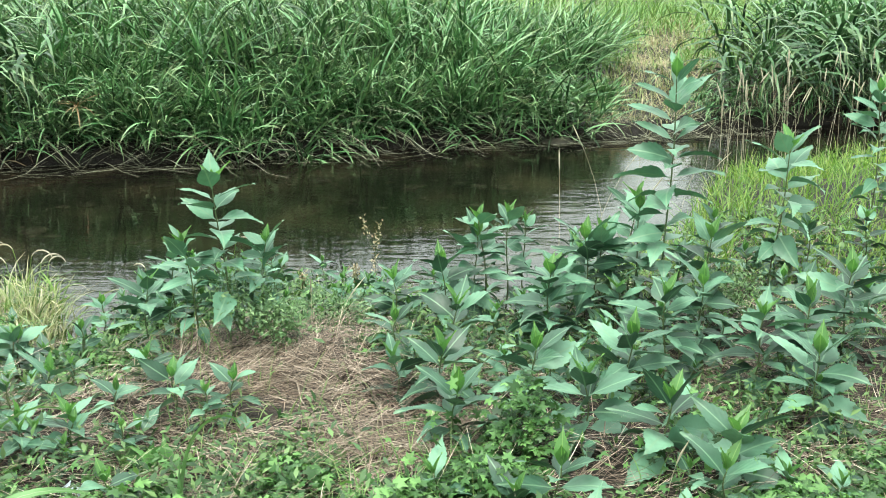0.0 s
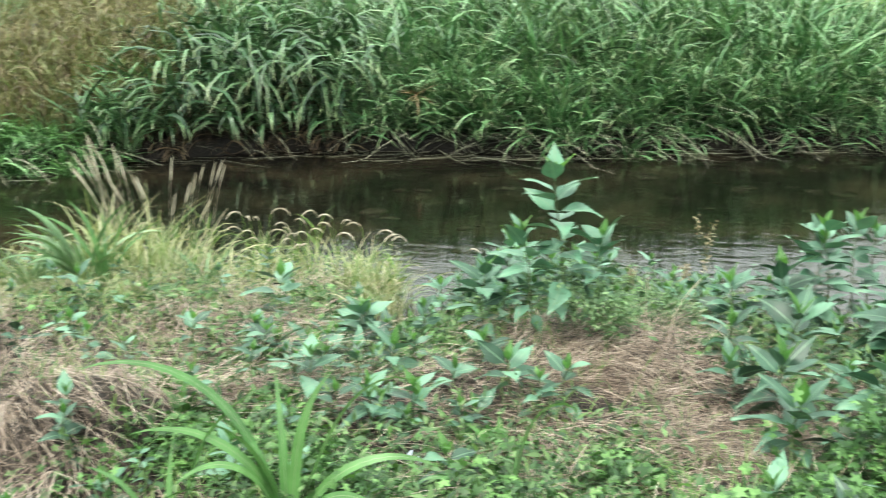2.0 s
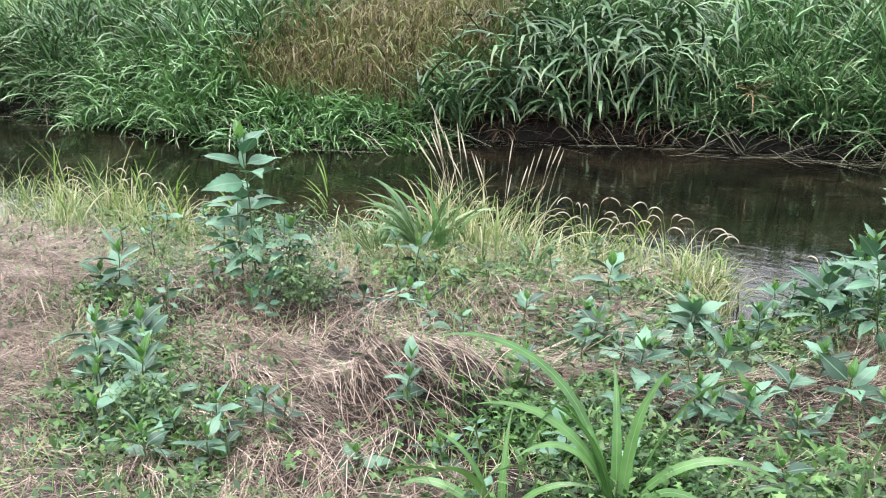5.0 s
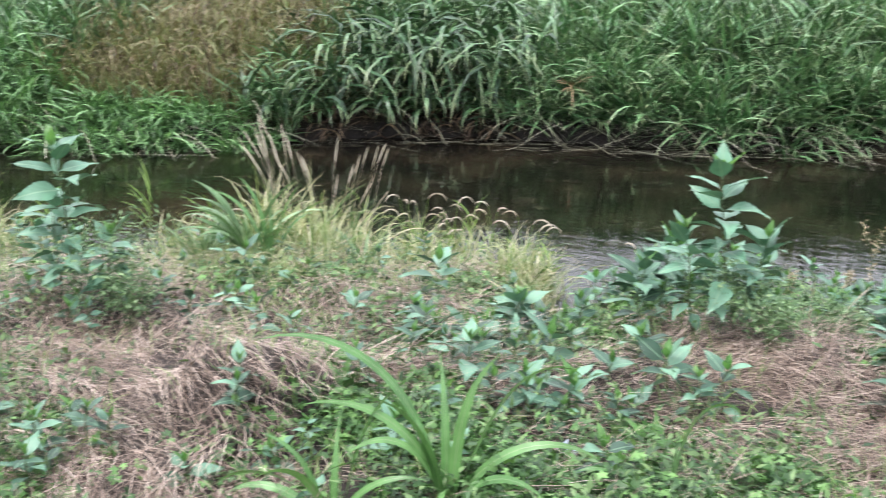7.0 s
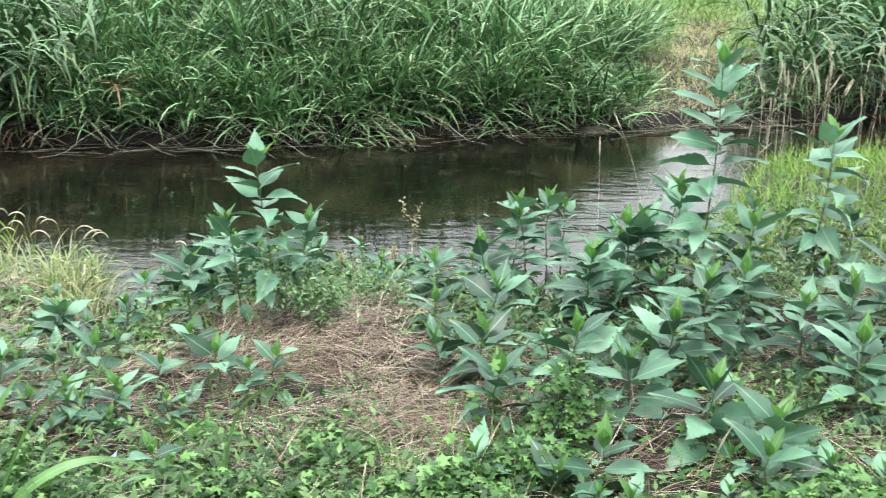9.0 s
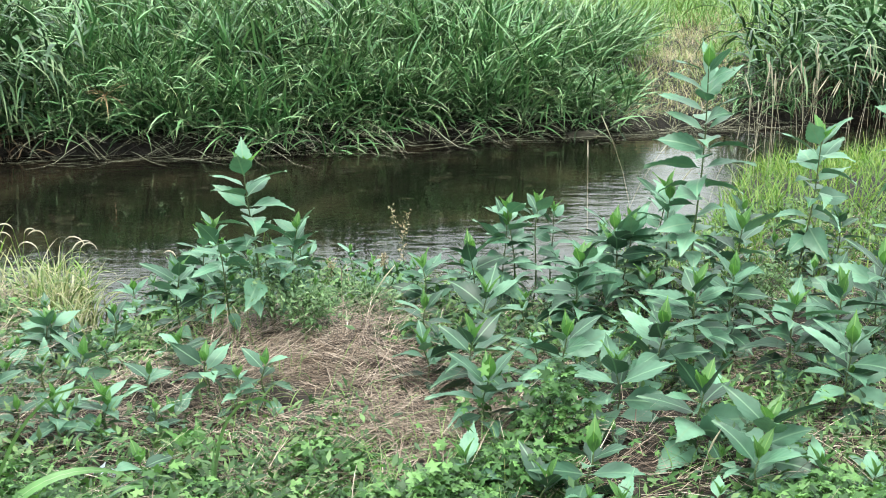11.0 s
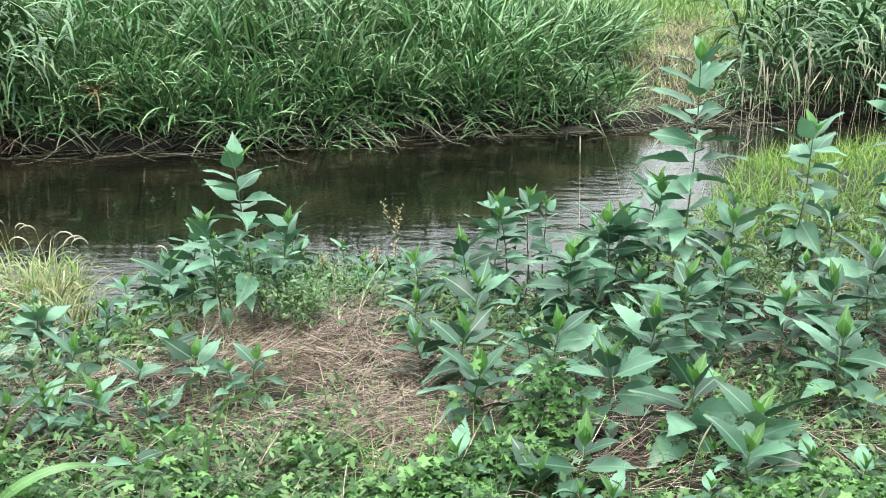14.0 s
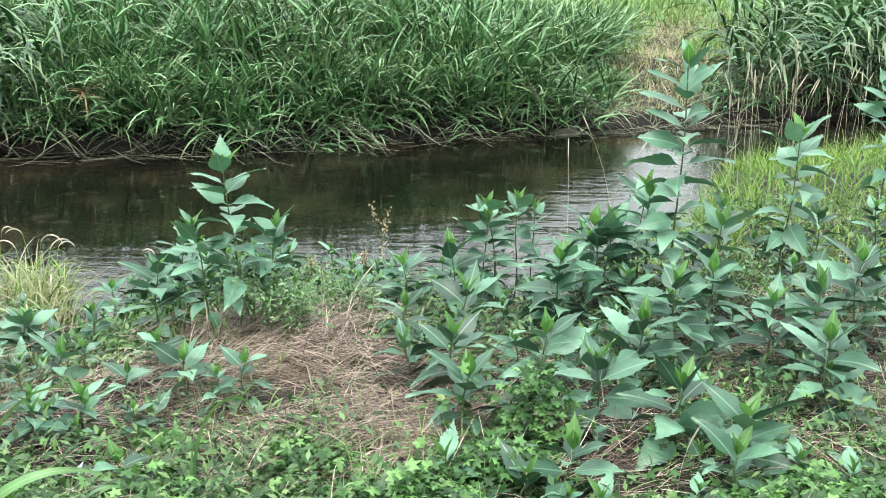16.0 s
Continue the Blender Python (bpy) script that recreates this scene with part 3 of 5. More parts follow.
b[:, 2] += rg.uniform(0.2, 1.0, m) * (0.8 + 0.5 * np.clip(s / 2.0, 0, 1))
side = ribbons(b, rg.uniform(0, 6.28, m), rg.uniform(0.5, 1.3, m), rg.uniform(1.2, 3.0, m), rg.uniform(0.2, 0.42, m), rg.uniform(0.014, 0.028, m), segs=5, power=2.0, twist=rg.normal(0, 0.5, m))[:3]
x, y, s = along_far(2600, -13.3, -8.8, 1.3, 6.0)
x, y, s = pick(x, y, s, zone(x - 0.05 * s, -13.3, -8.9, 0.8))
mixed = ribbons(on_ground(x, y), rg.uniform(0, 6.28, len(x)), rg.uniform(1.1, 1.5, len(x)), rg.uniform(0.4, 1.8, len(x)), rg.uniform(0.9, 1.6, len(x)), rg.uniform(0.012, 0.026, len(x)), segs=5, twist=rg.normal(0, 0.5, len(x)))[:3]
stuff("mixed_grass", [mixed], M_SLOPE, "yellow-green grass growing through the dry brown grass", "grass")
stuff("brown_grass", [v, side], M_BROWN, "dry brown grass with drooping seed heads", "grass")

# low bright grass creeping out over the water's edge, heaped up beside the brown grass
x, y, s, big, lx, ly, shade = tussocks(520, -15.2, -9.3, -0.3, 1.1, 13, 0.14, 0.3)
stuff("creeping_grass", canes(x, y, big * rg.uniform(0.35, 0.7, len(x)) * np.interp(x, (-15.2, -14.2, -12.7, -11.9), (0.8, 2.0, 2.0, 0.7)), 8, 0.68, 0.033, 1.2 * lx, 1.2 * ly - 0.2, arch=0.8, rise=(0.3, 1.2), droop=(0.4, 2.0)), M_LOW, "bright green grass creeping over the water's edge", "grass")

# fallen stems trailing into the water
x, y, s = along_far(420, -17, 6, -0.4, 0.15)
x, y, s = pick(x, y, s, 1 - 0.7 * zone(x, -9.3, -5.8, 0.3))
base = on_ground(x, y, 0.02)
base[:, 2] = np.maximum(base[:, 2], 0.02) + rg.uniform(0, 0.4, len(x))
az = -np.pi / 2 + rg.choice([-1, 1], len(x)) * rg.uniform(0.7, 1.5, len(x))
v = ribbons(base, az, rg.uniform(-0.5, 0.5, len(x)), rg.uniform(0.2, 1.3, len(x)), rg.uniform(0.5, 1.7, len(x)), rg.uniform(0.009, 0.02, len(x)), segs=6, profile=stalk_profile, rest=lambda a, b: np.maximum(0.0, ground_height(a, b)))[:3]
x, y, s = along_far(200, -17, 6, -0.8, 0.05)
base = np.stack([x, y, 0 * x + 0.008], -1)
az = rg.choice([0.25, np.pi + 0.25], len(x)) + rg.normal(0, 0.3, len(x))
v2 = ribbons(base, az, 0 * x, 0 * x, rg.uniform(0.3, 1.4, len(x)), rg.uniform(0.008, 0.016, len(x)), segs=3, profile=stalk_profile, rest=lambda a, b: np.maximum(0.004, ground_height(a, b)))[:3]
x, y, s = along_far(40, -6.6, 2.0, -0.05, 0.2)
base = on_ground(x, y, 0.02)
base[:, 2] = np.maximum(base[:, 2], 0.02) + rg.uniform(0.1, 0.5, len(x))
az = -np.pi / 2 + rg.choice([-1, 1], len(x)) * rg.uniform(0.7, 1.4, len(x))
v3 = ribbons(base, az, rg.uniform(-0.3, 0.3, len(x)), rg.uniform(0.1, 0.8, len(x)), rg.uniform(0.9, 1.8, len(x)), rg.uniform(0.011, 0.02, len(x)), segs=6, profile=stalk_profile, rest=lambda a, b: np.maximum(0.004, ground_height(a, b)))[:3]
stuff("fallen_stems", [v, v2, v3], M_DEAD, "pale dead reed stems trailing in the water", "stems")

# broad-leaved reed clumps


def broad_clump(x, y, height, leaves, spread, label):
    """A tussock of long strap leaves that arch over and hang towards the water."""
    n = max(6, leaves // 12)
    r, a = spread * np.sqrt(rg.uniform(0, 1, n)), rg.uniform(0, 6.28, n)
    v = canes(x + r * np.cos(a), y + 0.6 * r * np.sin(a), height * rg.uniform(0.5, 0.85, n), 8, 0.85 * height, 0.068, 0.45 * r / spread * np.cos(a), 0.45 * r / spread * np.sin(a) - 0.35, arch=0.6, rise=(0.7, 1.35), droop=(1.5, 2.9), first=0.25, stem=0.012)
    ob = tagged(new("reed_clump"), label, "reeds", "broad reed clumps")
    ob.location = (x, y, float(ground_height(x, y)))
    inv = Matrix.Translation(-ob.location)
    foliage = tagged(part("foliage", mesh_of("foliage", v, M_BROAD), ob), kind="stuff")
    foliage.matrix_parent_inverse = inv
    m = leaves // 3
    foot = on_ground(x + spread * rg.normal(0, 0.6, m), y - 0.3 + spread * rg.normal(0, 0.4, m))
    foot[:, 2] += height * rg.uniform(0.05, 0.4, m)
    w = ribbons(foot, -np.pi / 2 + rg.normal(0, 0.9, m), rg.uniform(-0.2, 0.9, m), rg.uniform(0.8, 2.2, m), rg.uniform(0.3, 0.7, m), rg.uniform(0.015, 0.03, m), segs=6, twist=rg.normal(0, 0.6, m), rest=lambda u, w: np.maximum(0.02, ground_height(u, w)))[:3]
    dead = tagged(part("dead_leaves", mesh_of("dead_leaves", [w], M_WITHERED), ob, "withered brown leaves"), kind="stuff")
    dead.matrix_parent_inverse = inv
    return ob


for cx, cy, ch, cn, cs in ((-8.9, 13.4, 1.75, 130, 0.4), (-8.1, 13.9, 1.85, 150, 0.45), (-7.4, 14.3, 1.95, 150, 0.45), (-6.7, 14.6, 1.95, 150, 0.45), (-8.6, 14.7, 2.05, 150, 0.5), (-7.7, 15.2, 2.05, 150, 0.5), (-6.8, 15.6, 2.05, 150, 0.5), (-7.25, 13.6, 0.95, 60, 0.12), (-9.2, 12.35, 0.9, 70, 0.3), (-8.55, 12.85, 1.0, 80, 0.3), (-7.9, 13.25, 1.05, 80, 0.3), (-6.75, 13.95, 1.0, 80, 0.3), (-6.3, 14.05, 0.9, 70, 0.3),
                           (5.7, 17.8, 1.9, 150, 0.4), (6.5, 17.9, 1.95, 150, 0.5), (7.4, 18.1, 1.95, 150, 0.5), (8.4, 18.4, 1.95, 150, 0.5), (6.2, 19.9, 2.05, 150, 0.6), (7.6, 19.8, 2.05, 150, 0.6), (9.0, 19.6, 2.05, 150, 0.6), (-15.6, 11.7, 1.6, 150, 0.5), (-17.2, 11.5, 1.6, 150, 0.5)):
    broad_clump(cx, cy, ch, cn, cs, "broad-leaved green reed clump hanging over the bank")

# dead thatch under the clumps, its brown darkened for hollow shade, and the trodden gap
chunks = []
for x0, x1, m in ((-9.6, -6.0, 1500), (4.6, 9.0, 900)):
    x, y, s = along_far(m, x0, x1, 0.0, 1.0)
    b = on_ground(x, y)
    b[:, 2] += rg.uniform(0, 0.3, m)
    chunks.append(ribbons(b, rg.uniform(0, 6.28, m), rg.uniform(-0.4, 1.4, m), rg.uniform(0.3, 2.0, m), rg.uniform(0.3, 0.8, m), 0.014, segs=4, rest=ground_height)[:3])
stuff("dead_thatch", chunks, M_SHADED_THATCH, "dead brown grass at the foot of the reeds, darkened for shade", "dry grass")

x, y, s = along_far(20000, 2.0, 9.0, 0.0, 12)
x, y, s = pick(x, y, s, zone(x - 0.3 * s, 2.0, 4.6, 0.4))
v = ribbons(on_ground(x, y), rg.uniform(0, 6.28, len(x)), rg.uniform(0.1, 1.4, len(x)), rg.uniform(0.2, 1.6, len(x)), rg.uniform(0.15, 0.42, len(x)), 0.013, segs=4, rest=ground_height)[:3]
stuff("trodden_grass", [v], M_TRODDEN, "short dry tan grass on a trodden gap in the bank", "dry grass")

# ---- near bank ----


def along_near(n, x0, x1, n0, n1):
    x, d = rg.uniform(x0, x1, n), rg.uniform(n0, n1, n)
    return x, near_edge(x) - d, d


def hay_spots(x, y):
    """The open patches where little but hay covers the ground."""
    out = 0
    for cx, cy, rx, ry in ((-0.9, 4.5, 0.75, 0.5), (-3.6, 3.5, 0.6, 0.6), (-1.9, 4.8, 0.35, 0.35)):
        out = out + np.exp(-(((x - cx) / rx) ** 2 + ((y - cy) / ry) ** 2))
    return out


def thicket(x, y):
    """1 where the leafy plants stand close together."""
    return np.clip((x - 0.0) / 0.5, 0, 1) * np.clip((y - 2.3) / 0.4, 0, 1)


def greenery(x, y):
    """1 where herbs and creepers hide the hay."""
    out = np.clip((y - 5.2) / 0.4, 0, 1) * np.clip((x + 2.9) / 0.4, 0, 1)
    for cx, cy, rx, ry in ((-2.15, 3.2, 0.7, 0.6), (-0.4, 2.7, 0.9, 0.45), (-1.5, 2.5, 0.8, 0.4), (-2.6, 5.0, 0.6, 0.4), (0.3, 3.3, 0.35, 0.6)):
        out = out + np.exp(-(((x - cx) / rx) ** 2 + ((y - cy) / ry) ** 2))
    return np.clip(out, 0, 1)


# flattened hay over the whole strip, combed in swathes
W = 9000
wx0, wy0, per = rg.uniform(-12, 3.4, W), rg.uniform(-1.0, 8.2, W), 30
mound = np.exp(-(((wx0 + 3.6) / 0.55) ** 2 + ((wy0 - 3.0) / 0.45) ** 2))
flow = -0.1 + 0.5 * np.sin(0.9 * wx0 + 0.7 * wy0) + 0.4 * np.sin(2.2 * wy0 - 1.4 * wx0 + 1.0) + rg.normal(0, 0.45, W)
flow = flow * (1 - mound) - 0.5 * mound
lie = rg.gamma(1.6, 0.02, W) * (0.4 + 1.6 * patchy(wx0, wy0, 3.0, 6.0))
who = np.repeat(np.arange(W), per)
u, w = rg.normal(0, 0.16, W * per), rg.normal(0, 0.04, W * per)
ca, sa = np.cos(flow[who]), np.sin(flow[who])
x, y = wx0[who] + u * ca - w * sa, wy0[who] + u * sa + w * ca
k = (y < near_edge(x) - rg.uniform(0.3, 0.9, len(x))) & (y - 0.2 * x > 0.3) & (rg.uniform(0, 1, len(x)) > 0.78 * np.maximum(0.85 * thicket(x, y), 0.85 * greenery(x, y))) & (rg.uniform(0, 1, W)[who] < np.clip(2.4 * patchy(wx0, wy0, 3.4, 6.0) - 0.4 + mound, 0.2, 1)[who])
x, y, who = x[k], y[k], who[k]
az = flow[who] + (rg.normal(0, 0.3, len(x)) + np.where(rg.uniform(0, 1, len(x)) < 0.25, rg.normal(0, 1.0, len(x)), 0)) * (1 - 0.7 * mound[who])
base = on_ground(x, y, 0.004)
base[:, 2] += lie[who] + rg.gamma(1.3, 0.008, len(x))
HAY = ribbons(base, az, rg.normal(0.08, 0.2, len(x)), rg.normal(0.25, 0.4, len(x)), rg.uniform(0.12, 0.45, len(x)), rg.uniform(0.0025, 0.0055, len(x)), segs=3, profile=stalk_profile, rest=ground_height)[:3]
N = 2600
x, y = rg.uniform(-8, 0.5, N), rg.uniform(1.8, 7.5, N)
k = (y < near_edge(x) - 0.2) & (y - 0.2 * x > 1.8) & (patchy(x, y, 2.6, 3.0) > 0.55)
x, y = np.concatenate([x[k], rg.normal(-0.65, 0.22, 160)]), np.concatenate([y[k], rg.normal(4.95, 0.12, 160)])
ARCS = ribbons(on_ground(x, y), rg.uniform(0, 6.28, len(x)), rg.uniform(0.6, 1.3, len(x)), rg.uniform(1.2, 2.6, len(x)), rg.uniform(0.2, 0.5, len(x)), rg.uniform(0.003, 0.006, len(x)), segs=6, profile=stalk_profile, rest=ground_height)[:3]
stuff("hay_thatch", [HAY, ARCS], M_HAY, "flattened pinkish-tan dry grass stalks on the ground", "dry grass")

# lobed creeper leaves
lob = [(-1.95, 0.7), (-0.98, 1.0), (0.0, 1.15), (0.98, 1.0), (1.95, 0.7)]
notch = [-2.5, -1.42, -0.47, 0.47, 1.42, 2.5]
hv = [(0, 0, 0)] + [(0.5 * math.cos(a), 0.5 * math.sin(a), 0.03) for a in notch] + [(r * math.cos(a), r * math.sin(a), -0.22 * r * r) for a, r in lob]
hf = [(0, 1 + i, 7 + i, 2 + i) for i in range(5)]
HOP = (hv, hf, [(0.5, 0.5)] * len(hv))
N = 95000
x, y = rg.uniform(-11, 4.5, N), rg.uniform(-0.5, 8.5, N)
cover = 0.55 * np.clip(patchy(x, y, 1.5, 1.0) * 3.2 - 1.3 + 0.5 * greenery(x, y), 0, 1) * np.interp(y - 0.2 * x, (2.0, 3.3, 4.3, 6, 9), (1.0, 1.0, 0.6, 0.4, 0.3)) * np.interp(x, (-4.6, -3.1, -2.7), (0.1, 0.12, 1.0))
k = (y < near_edge(x) - 0.15) & (y - 0.2 * x > 0.4) & (rg.uniform(0, 1, N) < cover * (1 - 0.95 * np.clip(hay_spots(x, y) * 1.6, 0, 1)) * (1 - 0.7 * thicket(x, y)))
x, y = x[k], y[k]
p = on_ground(x, y, 0.02)
p[:, 2] += rg.gamma(2.0, 0.05, len(x)) * (0.4 + patchy(x, y, 2.5, 2.0))
chunks = [strewn(HOP, p, rg.uniform(0, 6.28, len(x)), rg.normal(0.2, 0.55, len(x)), rg.normal(0, 0.5, len(x)), rg.uniform(0.02, 0.048, len(x)))]
for cx, cy, r, h, m in ((-2.7, 3.2, 0.4, 0.2, 900), (-2.2, 2.9, 0.4, 0.2, 900), (-1.9, 2.55, 0.45, 0.25, 1100), (-1.3, 2.95, 0.4, 0.22, 900), (-0.8, 3.35, 0.35, 0.14, 600), (-0.15, 2.85, 0.4, 0.2, 1500), (0.25, 3.1, 0.25, 0.3, 500), (0.38, 3.5, 0.22, 0.4, 450), (0.1, 3.3, 0.3, 0.15, 350), (0.6, 2.55, 0.4, 0.2, 900), (1.3, 2.5, 0.4, 0.22, 900), (0.15, 2.6, 0.35, 0.2, 700),
                        (1.75, 2.75, 0.5, 0.28, 2200), (2.2, 2.95, 0.4, 0.35, 1600), (1.5, 2.6, 0.35, 0.2, 900), (0.9, 2.45, 0.5, 0.2, 900), (-3.1, 2.2, 0.3, 0.12, 80), (-4.2, 1.75, 0.4, 0.18, 300), (-1.5, 2.3, 0.5, 0.2, 1500), (-0.6, 2.5, 0.5, 0.18, 1500), (-0.9, 2.9, 0.35, 0.14, 700), (2.3, 3.3, 0.4, 0.2, 700), (-5.2, 2.6, 0.35, 0.12, 150),
                        (-4.45, 1.75, 0.4, 0.16, 200), (-4.3, 2.25, 0.3, 0.14, 150), (-3.85, 1.55, 0.3, 0.14, 200), (-5.0, 1.9, 0.4, 0.14, 150), (-5.6, 2.8, 0.4, 0.14, 150), (-6.4, 3.3, 0.4, 0.14, 150), (-2.8, 3.05, 0.33, 0.2, 700), (-3.2, 2.6, 0.35, 0.14, 150), (-2.8, 5.0, 0.4, 0.15, 500), (-2.7, 3.5, 0.3, 0.15, 500),
                        (-3.6, 4.7, 0.5, 0.12, 350), (-4.2, 5.2, 0.5, 0.14, 400), (-3.2, 5.4, 0.5, 0.14, 500), (-2.2, 5.6, 0.5, 0.15, 600), (-2.0, 4.9, 0.4, 0.1, 250), (-6.6, 4.6, 0.5, 0.12, 250), (-5.0, 4.9, 0.5, 0.12, 250), (-3.0, 4.2, 0.35, 0.12, 400), (-2.4, 5.0, 0.5, 0.15, 700), (-0.2, 4.9, 0.4, 0.18, 500), (-3.4, 5.8, 0.45, 0.15, 500), (-1.8, 6.0, 0.5, 0.18, 700), (-0.4, 6.3, 0.5, 0.14, 700)):
    ra, aa = r * np.sqrt(-np.log(rg.uniform(0.05, 1, m))) * 0.8, rg.uniform(0, 6.28, m)
    q = on_ground(cx + ra * np.cos(aa), cy + ra * np.sin(aa), 0.01)
    q[:, 2] += h * np.exp(-((ra / r) ** 2)) * rg.uniform(0.0, 1.0, m) ** 0.7 * (0.4 + 1.1 * patchy(q[:, 0], q[:, 1], 6.0, 1.0))
    chunks.append(strewn(HOP, q, rg.uniform(0, 6.28, m), rg.normal(0.2, 0.45, m), rg.normal(0, 0.45, m), rg.uniform(0.02, 0.05, m)))
m = len(x) // 5
chunks.append(ribbons(on_ground(x[:m], y[:m], 0.01), rg.uniform(0, 6.28, m), rg.uniform(0.0, 1.2, m), rg.uniform(0.2, 1.5, m), rg.uniform(0.1, 0.3, m), 0.003, segs=4, profile=stalk_profile)[:3])
stuff("creeper_leaves", chunks, M_HOP, "bright green lobed creeper leaves covering the ground", "creeper")

# small narrow herb leaves
HERB = ([(0, 0, 0), (0.4, -0.17, 0.04), (1.0, 0, -0.12), (0.4, 0.17, 0.04), (0.45, 0, 0.0)], [(0, 1, 4, 3), (1, 2, 3, 4)], [(0.5, 0.5)] * 5)
N = 110000
x, y = rg.uniform(-10, 4.5, N), rg.uniform(0.8, 8.5, N)
k = (y < near_edge(x) - 0.15) & (y - 0.2 * x > 1.4) & (rg.uniform(0, 1, N) < np.interp(x, (-3.6, -2.2), (0.5, 1.0)) * np.clip(patchy(x, y, 2.0, 4.0) * 2.4 - 1.0 + 0.45 * greenery(x, y), 0.03, 1) * (1 - 0.9 * np.clip(hay_spots(x, y), 0, 1)))
x, y = x[k], y[k]
p = on_ground(x, y, 0.02)
p[:, 2] += np.minimum(rg.gamma(2.0, 0.05, len(x)), 0.2)
stuff("herb_leaves", [strewn(HERB, p, rg.uniform(0, 6.28, len(x)), rg.normal(0.3, 0.5, len(x)), rg.normal(0, 0.4, len(x)), rg.uniform(0.035, 0.09, len(x)))], M_HERB, "small grey-green herb leaves among dry grass", "herbs")

# short green grass among the hay
N = 44000
x, y = rg.uniform(-13, 3.0, N), rg.uniform(-1.2, 7.8, N)
k = (y < near_edge(x) - 0.2) & (y - 0.2 * x > 0.2) & (rg.uniform(0, 1, N) < np.clip(3 * patchy(x, y, 3.1, 2.5) - 0.95, 0.06, 1) * (1 - 0.7 * np.clip(hay_spots(x, y), 0, 1)))
x, y = x[k], y[k]
v = ribbons(on_ground(x, y), rg.uniform(0, 6.28, len(x)), rg.uniform(0.7, 1.5, len(x)), rg.uniform(0.3, 1.9, len(x)), rg.uniform(0.08, 0.3, len(x)), rg.uniform(0.004, 0.008, len(x)), segs=4, twist=rg.normal(0, 0.5, len(x)))[:3]
stuff("short_grass", [v], M_SLOPE, "short green grass growing through the hay", "grass")

# yellowish grass along the near edge: a thin low growth, and tufts where it stands up
x, y, d = along_near(9000, -12, 0.5, -0.06, 1.7)
x, y, d = pick(x, y, d, np.clip(1.3 - d, 0.1, 1) * np.interp(x, (-4.6, -4.0, -2.6), (1.0, 0.5, 0.1)) * (1 - 0.9 * np.exp(-(((x + 2.75) / 0.4) ** 2))) * np.clip(2.2 * patchy(x, y, 2.2, 8.0) - 0.45, 0.06, 1))
v = ribbons(on_ground(x, y), rg.uniform(0, 6.28, len(x)), rg.uniform(0.7, 1.5, len(x)), rg.uniform(0.6, 2.6, len(x)), rg.uniform(0.15, 0.5, len(x)) * (0.4 + 0.8 * patchy(x, y, 2.2, 8.0)) * np.interp(x, (-7.9, -7.4, -6.6, -6.0), (1.0, 0.5, 0.5, 1.0)), rg.uniform(0.005, 0.014, len(x)), segs=6, power=1.5, twist=rg.normal(0, 0.5, len(x)))[:3]
TUFTS = ((-11.0, 5.3, 0.7), (-10.4, 5.5, 0.8), (-9.9, 5.75, 0.85), (-9.5, 5.85, 0.75), (-9.1, 5.8, 0.85), (-8.7, 5.6, 0.6), (-8.3, 5.9, 0.5), (-8.0, 5.4, 0.5), (-9.3, 5.1, 0.6), (-8.8, 4.8, 0.5), (-7.4, 5.5, 0.4), (-6.3, 5.9, 0.45), (-5.9, 5.9, 0.5),
         (-5.5, 6.1, 0.7), (-5.3, 6.0, 0.85), (-5.1, 6.3, 0.8), (-4.95, 6.0, 0.75), (-4.8, 6.5, 0.6), (-4.4, 7.1, 0.45), (-4.6, 5.7, 0.5), (-4.0, 7.1, 0.4), (-3.4, 7.0, 0.35), (-3.15, 6.3, 0.45), (-3.35, 6.6, 0.5), (-2.95, 5.95, 0.4), (-3.2, 6.85, 0.5), (-3.08, 6.5, 0.45), (-4.2, 6.4, 0.4))
who = np.repeat(np.arange(len(TUFTS)), 75)
n = len(who)
tx, ty, tall = (np.array([t[c] for t in TUFTS])[who] for c in range(3))
tufts = ribbons(on_ground(tx + rg.normal(0, 0.1, n), ty + rg.normal(0, 0.08, n)), rg.uniform(0, 6.28, n), rg.uniform(0.85, 1.52, n), rg.uniform(0.3, 2.9, n), 1.2 * tall * rg.uniform(0.4, 1.1, n), rg.uniform(0.006, 0.018, n), segs=7, power=2.4, twist=rg.normal(0, 0.5, n))[:3]
x, y = rg.normal(-4.9, 0.75, 2600), rg.normal(5.55, 0.4, 2600)
k = y < near_edge(x) - 0.1
x, y = x[k], y[k]
fine = ribbons(on_ground(x, y), rg.uniform(0, 6.28, len(x)), rg.uniform(0.5, 1.5, len(x)), rg.uniform(0.5, 2.4, len(x)), rg.uniform(0.12, 0.36, len(x)), rg.uniform(0.004, 0.01, len(x)), segs=6, twist=rg.normal(0, 0.5, len(x)))[:3]
stuff("edge_grass", [v, tufts, fine], M_YELLOW, "yellowing grass tufts along the water's edge", "grass")

# light grass on the low bar
N = 16000
x, y = rg.uniform(1.2, 11, N), rg.uniform(6.5, 18.5, N)
k = (y < near_edge(x) - 0.02) & (y - 0.9 * (x - 2) < 20)
x, y = x[k], y[k]
v = ribbons(on_ground(x, y), rg.uniform(0, 6.28, len(x)), rg.uniform(0.9, 1.5, len(x)), rg.uniform(0.2, 1.6, len(x)), rg.uniform(0.2, 0.5, len(x)), rg.uniform(0.008, 0.015, len(x)), segs=4, twist=rg.normal(0, 0.5, len(x)))[:3]
stuff("bar_grass", [v], M_BAR, "light yellow-green grass on the low bank", "grass")

# ---- leafy plants ----


